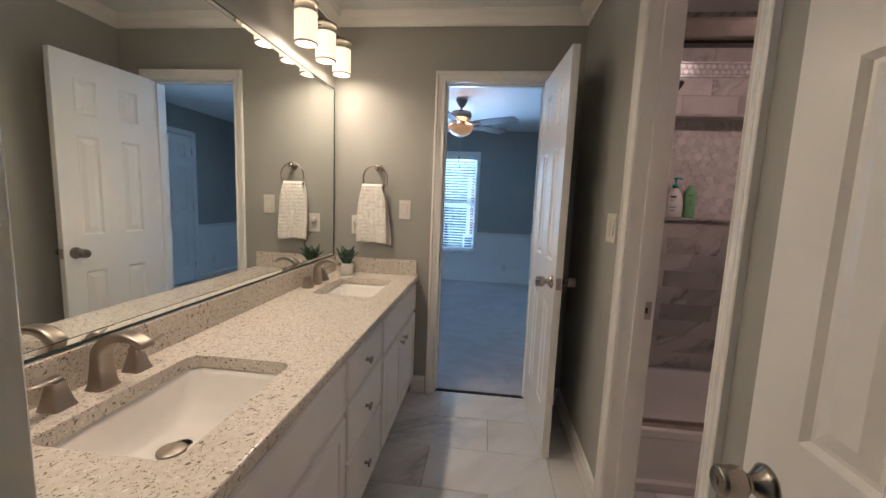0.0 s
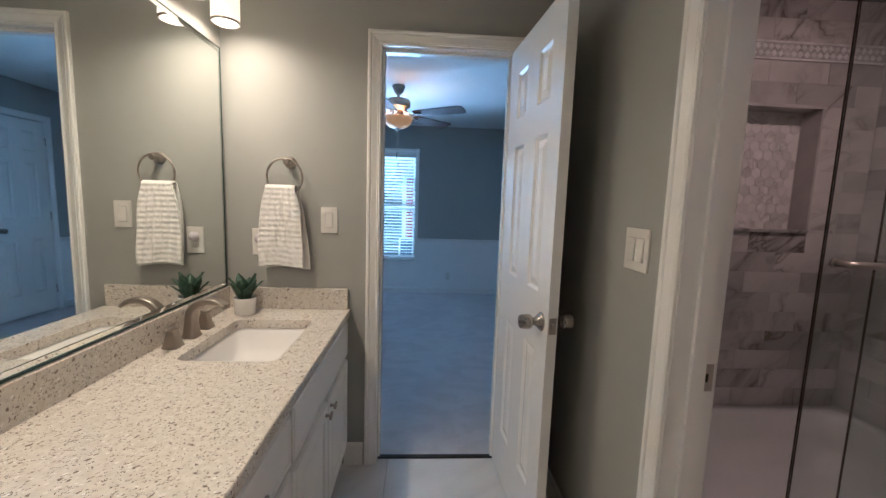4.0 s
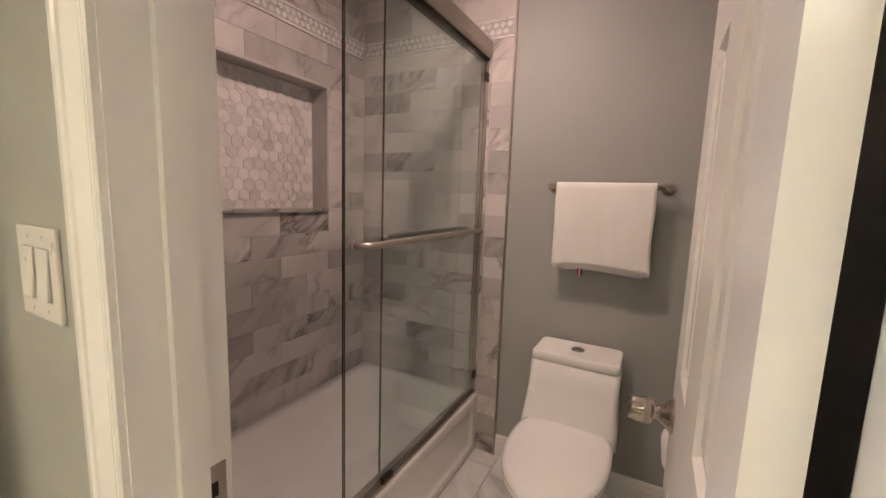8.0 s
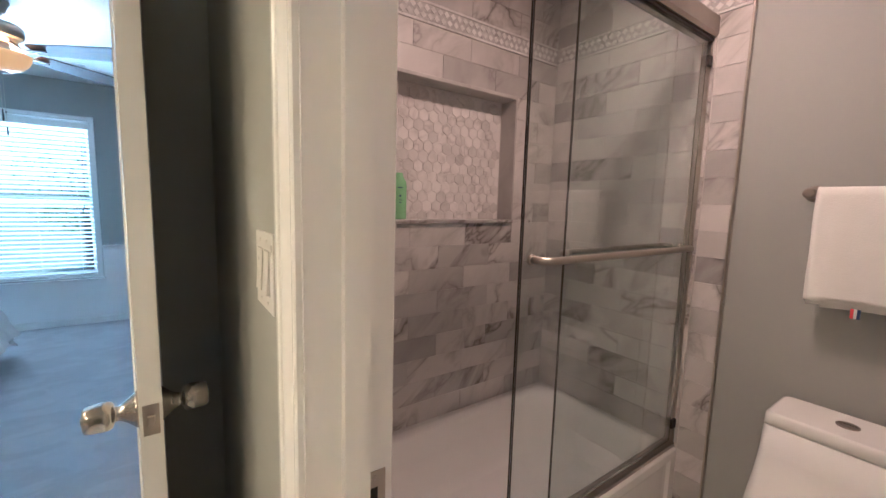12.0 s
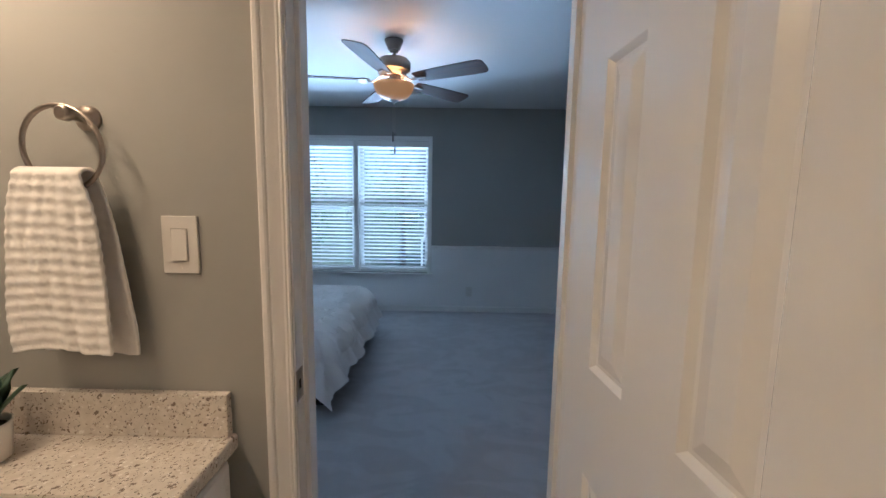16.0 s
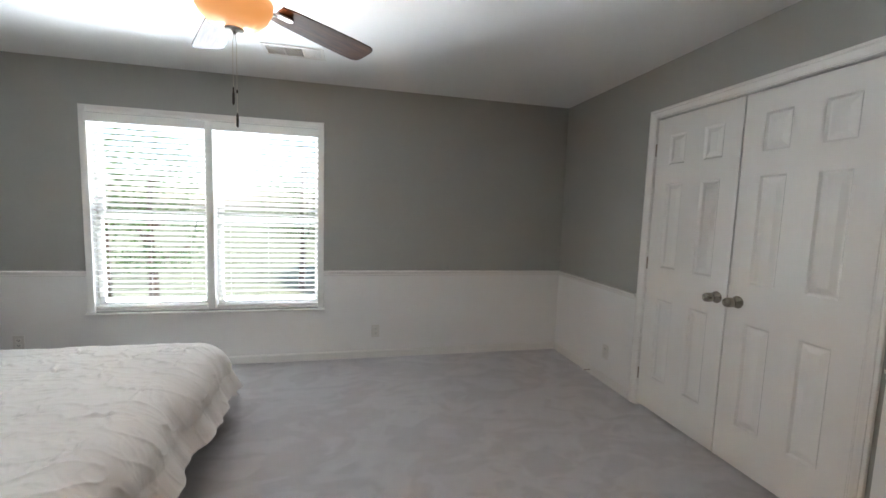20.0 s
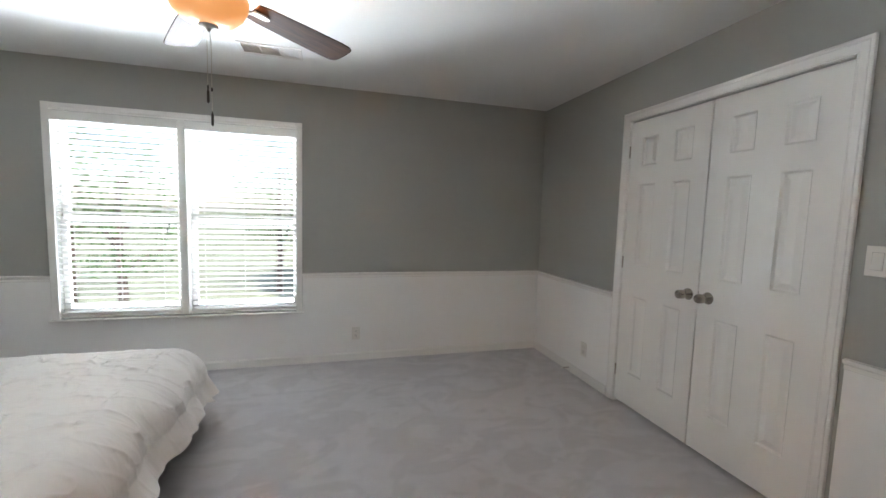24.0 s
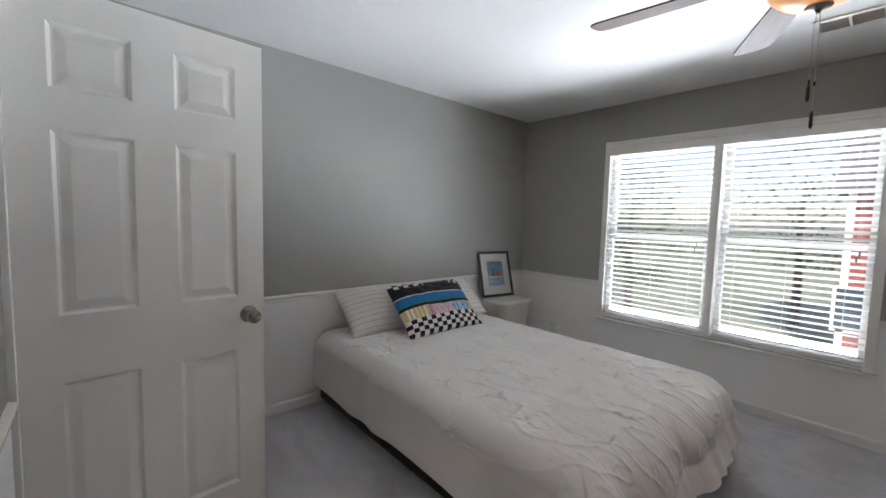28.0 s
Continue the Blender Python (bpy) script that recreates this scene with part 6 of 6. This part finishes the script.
def tile_wall(parent, name, frame_m, x0, x1, z0, z1, tw, th, material, holes=(), shift=0.5, t=0.004, joint=0.0010):
    """Courses of tiles over a rectangle in the plane of frame_m, cut round the holes."""
    z, row = z0, 0
    while z < z1 - 0.012:
        top = min(z + th, z1)
        x = x0 - (tw * shift if row % 2 else 0.0)
        while x < x1 - 0.012:
            cuts = [(max(x, x0), z, min(x + tw, x1), top)]
            for a, b, c, d in holes:
                nxt = []
                for p, q, r, s in cuts:
                    if r <= a or p >= c or s <= b or q >= d:
                        nxt.append((p, q, r, s))
                        continue
                    if q < b:
                        nxt.append((p, q, r, b))
                    if s > d:
                        nxt.append((p, d, r, s))
                    lo, hi = max(q, b), min(s, d)
                    if p < a:
                        nxt.append((p, lo, a, hi))
                    if r > c:
                        nxt.append((c, lo, r, hi))
                cuts = nxt
            for p, q, r, s in cuts:
                if r - p > 0.012 and s - q > 0.010:
                    o = new(name, tile_mesh(name + "_" + parent.name, r - p - joint, s - q - joint, t, material))
                    o.parent = parent
                    o.matrix_local = frame_m @ pose(p + joint / 2, 0, q + joint / 2)
            x += tw
        z = top
        row += 1


# back wall of the shower with its niche; the band of diamonds runs at 2.06..2.155
BAND0, BAND1 = 2.062, 2.152
HOLE = (NX0, NZ0, NX1, NZ1)
bm = boxes(((TW, 2.566, TH - 0.02), (NX0 - 0.002, 2.6595, BC)), ((NX1 + 0.002, 2.566, TH - 0.02), (TE, 2.6595, BC)), ((NX0 - 0.002, 2.566, TH - 0.02), (NX1 + 0.002, 2.6595, NZ0 - 0.016)), ((NX0 - 0.002, 2.566, NZ1 + 0.016), (NX1 + 0.002, 2.6595, BC)))
back = structure("wall_shower_back", bm, GROUT, "grout bed of the marble shower wall")
structure("wall_niche_back", boxes(((NX0 - 0.05, 2.6560, NZ0 - 0.05), (NX1 + 0.05, 2.6598, NZ1 + 0.05))), NICHEGROUT, "grout bed behind the niche mosaic")
side = structure("wall_shower_side", boxes(((TE - 0.010, 1.694, 0.0), (TE - 0.0005, 2.566, BC))), GROUT, "grout bed of the shower end wall")
west = structure("wall_shower_west", boxes(((TW + 0.0005, 1.80, TH - 0.02), (TW + 0.004, 2.566, BC))), GROUT, "grout bed of the shower head wall")
fb = pose(0, 2.566, 0)
tile_wall(back, "tile", fb, TW + 0.004, TE - 0.018, TH - 0.01, BAND0, 0.305, 0.1037, WALLMARBLE, (HOLE,))
tile_wall(back, "tile", fb, TW + 0.004, TE - 0.018, BAND1, BC, 0.305, 0.1037, WALLMARBLE)
fs_ = pose(TE - 0.010, 2.566, 0, 0, 0, -90)
tile_wall(side, "tile", fs_, 0.002, 0.766, TH + 0.004, BAND0, 0.305, 0.1037, WALLMARBLE)
tile_wall(side, "tile", fs_, 0.770, 0.872, 0.0, BAND0, 0.305, 0.1037, WALLMARBLE)
tile_wall(side, "tile", fs_, 0.002, 0.872, BAND1, BC, 0.305, 0.1037, WALLMARBLE)
fw = pose(TW + 0.004, 1.80, 0, 0, 0, 90)
tile_wall(west, "tile", fw, 0.0, 0.765, TH - 0.01, BC, 0.305, 0.1037, WALLMARBLE)
solid("tile_edge_trim", boxes(((TE - 0.021, 1.6855, 0.0), (TE - 0.0005, 1.6935, BC)), bevel=0.0015), NICKEL, "slim brushed metal trim at the tile's end", "trim")

# niche lining
nf = thing("shower_niche", (0, 0, 0), "marble lining of the shower niche", "niche")
part("sill", boxes(((NX0 - 0.012, 2.545, NZ0 - 0.016), (NX1 + 0.012, 2.650, NZ0)), bevel=0.003), WALLMARBLE, nf)
part("lintel", boxes(((NX0 - 0.012, 2.548, NZ1), (NX1 + 0.012, 2.650, NZ1 + 0.016)), bevel=0.003), WALLMARBLE, nf)
for x in (NX0 - 0.012, NX1):
    part("jamb", boxes(((x, 2.548, NZ0 + 0.0002), (x + 0.012, 2.650, NZ1 - 0.0002)), bevel=0.003), WALLMARBLE, nf)

# hexagon mosaic, 52 mm across flats
HEX = 0.0525
bm = bmesh.new()
rr = HEX / math.sqrt(3) - 0.0012
rings = [[bm.verts.new((q * math.sin(math.pi / 3 * k), y, q * math.cos(math.pi / 3 * k))) for k in range(6)] for q, y in ((rr, 0), (rr, -0.0014), (rr - 0.0012, -0.0022))]
for lo, hi in zip(rings, rings[1:]):
    for k in range(6):
        bm.faces.new((lo[k], lo[(k + 1) % 6], hi[(k + 1) % 6], hi[k]))
bm.faces.new(rings[-1])
hexm = link_mesh("hexagon", bm, HEXMARBLE)
mosaic = tagged(new("niche_mosaic"), "hexagon marble mosaic in the niche", "mosaic")
mosaic.matrix_world = pose(0, 2.6558, 0)
row, z, hexrng = 0, NZ0 + 0.012, random.Random(21)
while z < NZ1 - 0.008:
    x = NX0 + 0.018 + (HEX / 2 if row % 2 else 0)
    while x < NX1 - 0.012:
        o = new("hexagon", hexm)
        o.parent = mosaic
        o.matrix_local = pose(x, 0, z, hexrng.gauss(0, 1.9), 0, hexrng.gauss(0, 1.9))
        x += HEX
    z += HEX * math.sqrt(3) / 2
    row += 1


# band of white diamonds on grey lattice
def band(name, frame_m, length):
    h = BAND1 - BAND0
    b = tagged(new(name), "mosaic band of white diamonds on grey stone", "mosaic band", "mosaic bands")
    b.matrix_world = frame_m
    part("ground", boxes(((0.0, -0.0065, BAND0 + 0.014), (length, 0, BAND1 - 0.014))), LATTICE, b)
    part("edge_strip", boxes(((0.0, -0.0085, BAND0 + 0.0015), (length, 0, BAND0 + 0.0125)), bevel=0.0015), DIAMOND, b)
    part("edge_strip", boxes(((0.0, -0.0085, BAND1 - 0.0125), (length, 0, BAND1 - 0.0015)), bevel=0.0015), DIAMOND, b)
    bm = bmesh.new()
    s = 0.0150
    rings = [[bm.verts.new((a * q, y, c * q)) for a, c in ((0, -1), (1, 0), (0, 1), (-1, 0))] for q, y in ((s, -0.006), (s, -0.0082), (s - 0.001, -0.0090))]
    for lo, hi in zip(rings, rings[1:]):
        for k in range(4):
            bm.faces.new((lo[k], lo[(k + 1) % 4], hi[(k + 1) % 4], hi[k]))
    bm.faces.new(rings[-1])
    me = link_mesh("diamond", bm, DIAMOND)
    n = int(length / 0.0335)
    for k in range(n):
        for j in range(2):
            o = new("diamond", me)
            o.parent = b
            o.matrix_local = pose(0.018 + k * 0.0335 + (0.01675 if j else 0.0), 0, (BAND0 + BAND1) / 2 + (0.0152 if j else -0.0152))


band("mosaic_band", pose(TW + 0.004, 2.566, 0), TE - 0.018 - TW - 0.004)
band("mosaic_band", pose(TE - 0.010, 2.557, 0, 0, 0, -90), 0.862)


def floor_tiles(parent_name, label, x0, x1, y0, y1, jx, jy):
    fl = tagged(new(parent_name), label, "floor tiles", "", "structure")
    tw, th = 0.610, 0.3050
    r = math.floor((y0 - jy) / th)
    while jy + r * th < y1 - 0.01:
        ya, yb = max(y0, jy + r * th), min(y1, jy + (r + 1) * th)
        off = jx + (0.305 if r % 2 else 0.0)
        c = math.floor((x0 - off) / tw)
        while off + c * tw < x1 - 0.01:
            xa, xb = max(x0, off + c * tw), min(x1, off + (c + 1) * tw)
            if xb - xa > 0.02 and yb - ya > 0.02:
                o = new("tile", tile_mesh("floor_tile", xb - xa - 0.003, yb - ya - 0.003, 0.012, FLOORMARBLE, 0.0012))
                o.parent = fl
                o.matrix_local = pose(xa + 0.0015, ya + 0.0015, -0.0122, -90, 0, 0) @ pose(0, 0, 0)
            c += 1
        r += 1


floor_tiles("floor_tiles_bathroom", "pale veined marble floor tiles", BW + 0.05, 0.709, -1.45, 2.575, -0.170, 2.270)
floor_tiles("floor_tiles_toilet_room", "pale veined marble floor tiles in the toilet room", 0.711, TE, TS, 1.797, 0.90, 1.66)
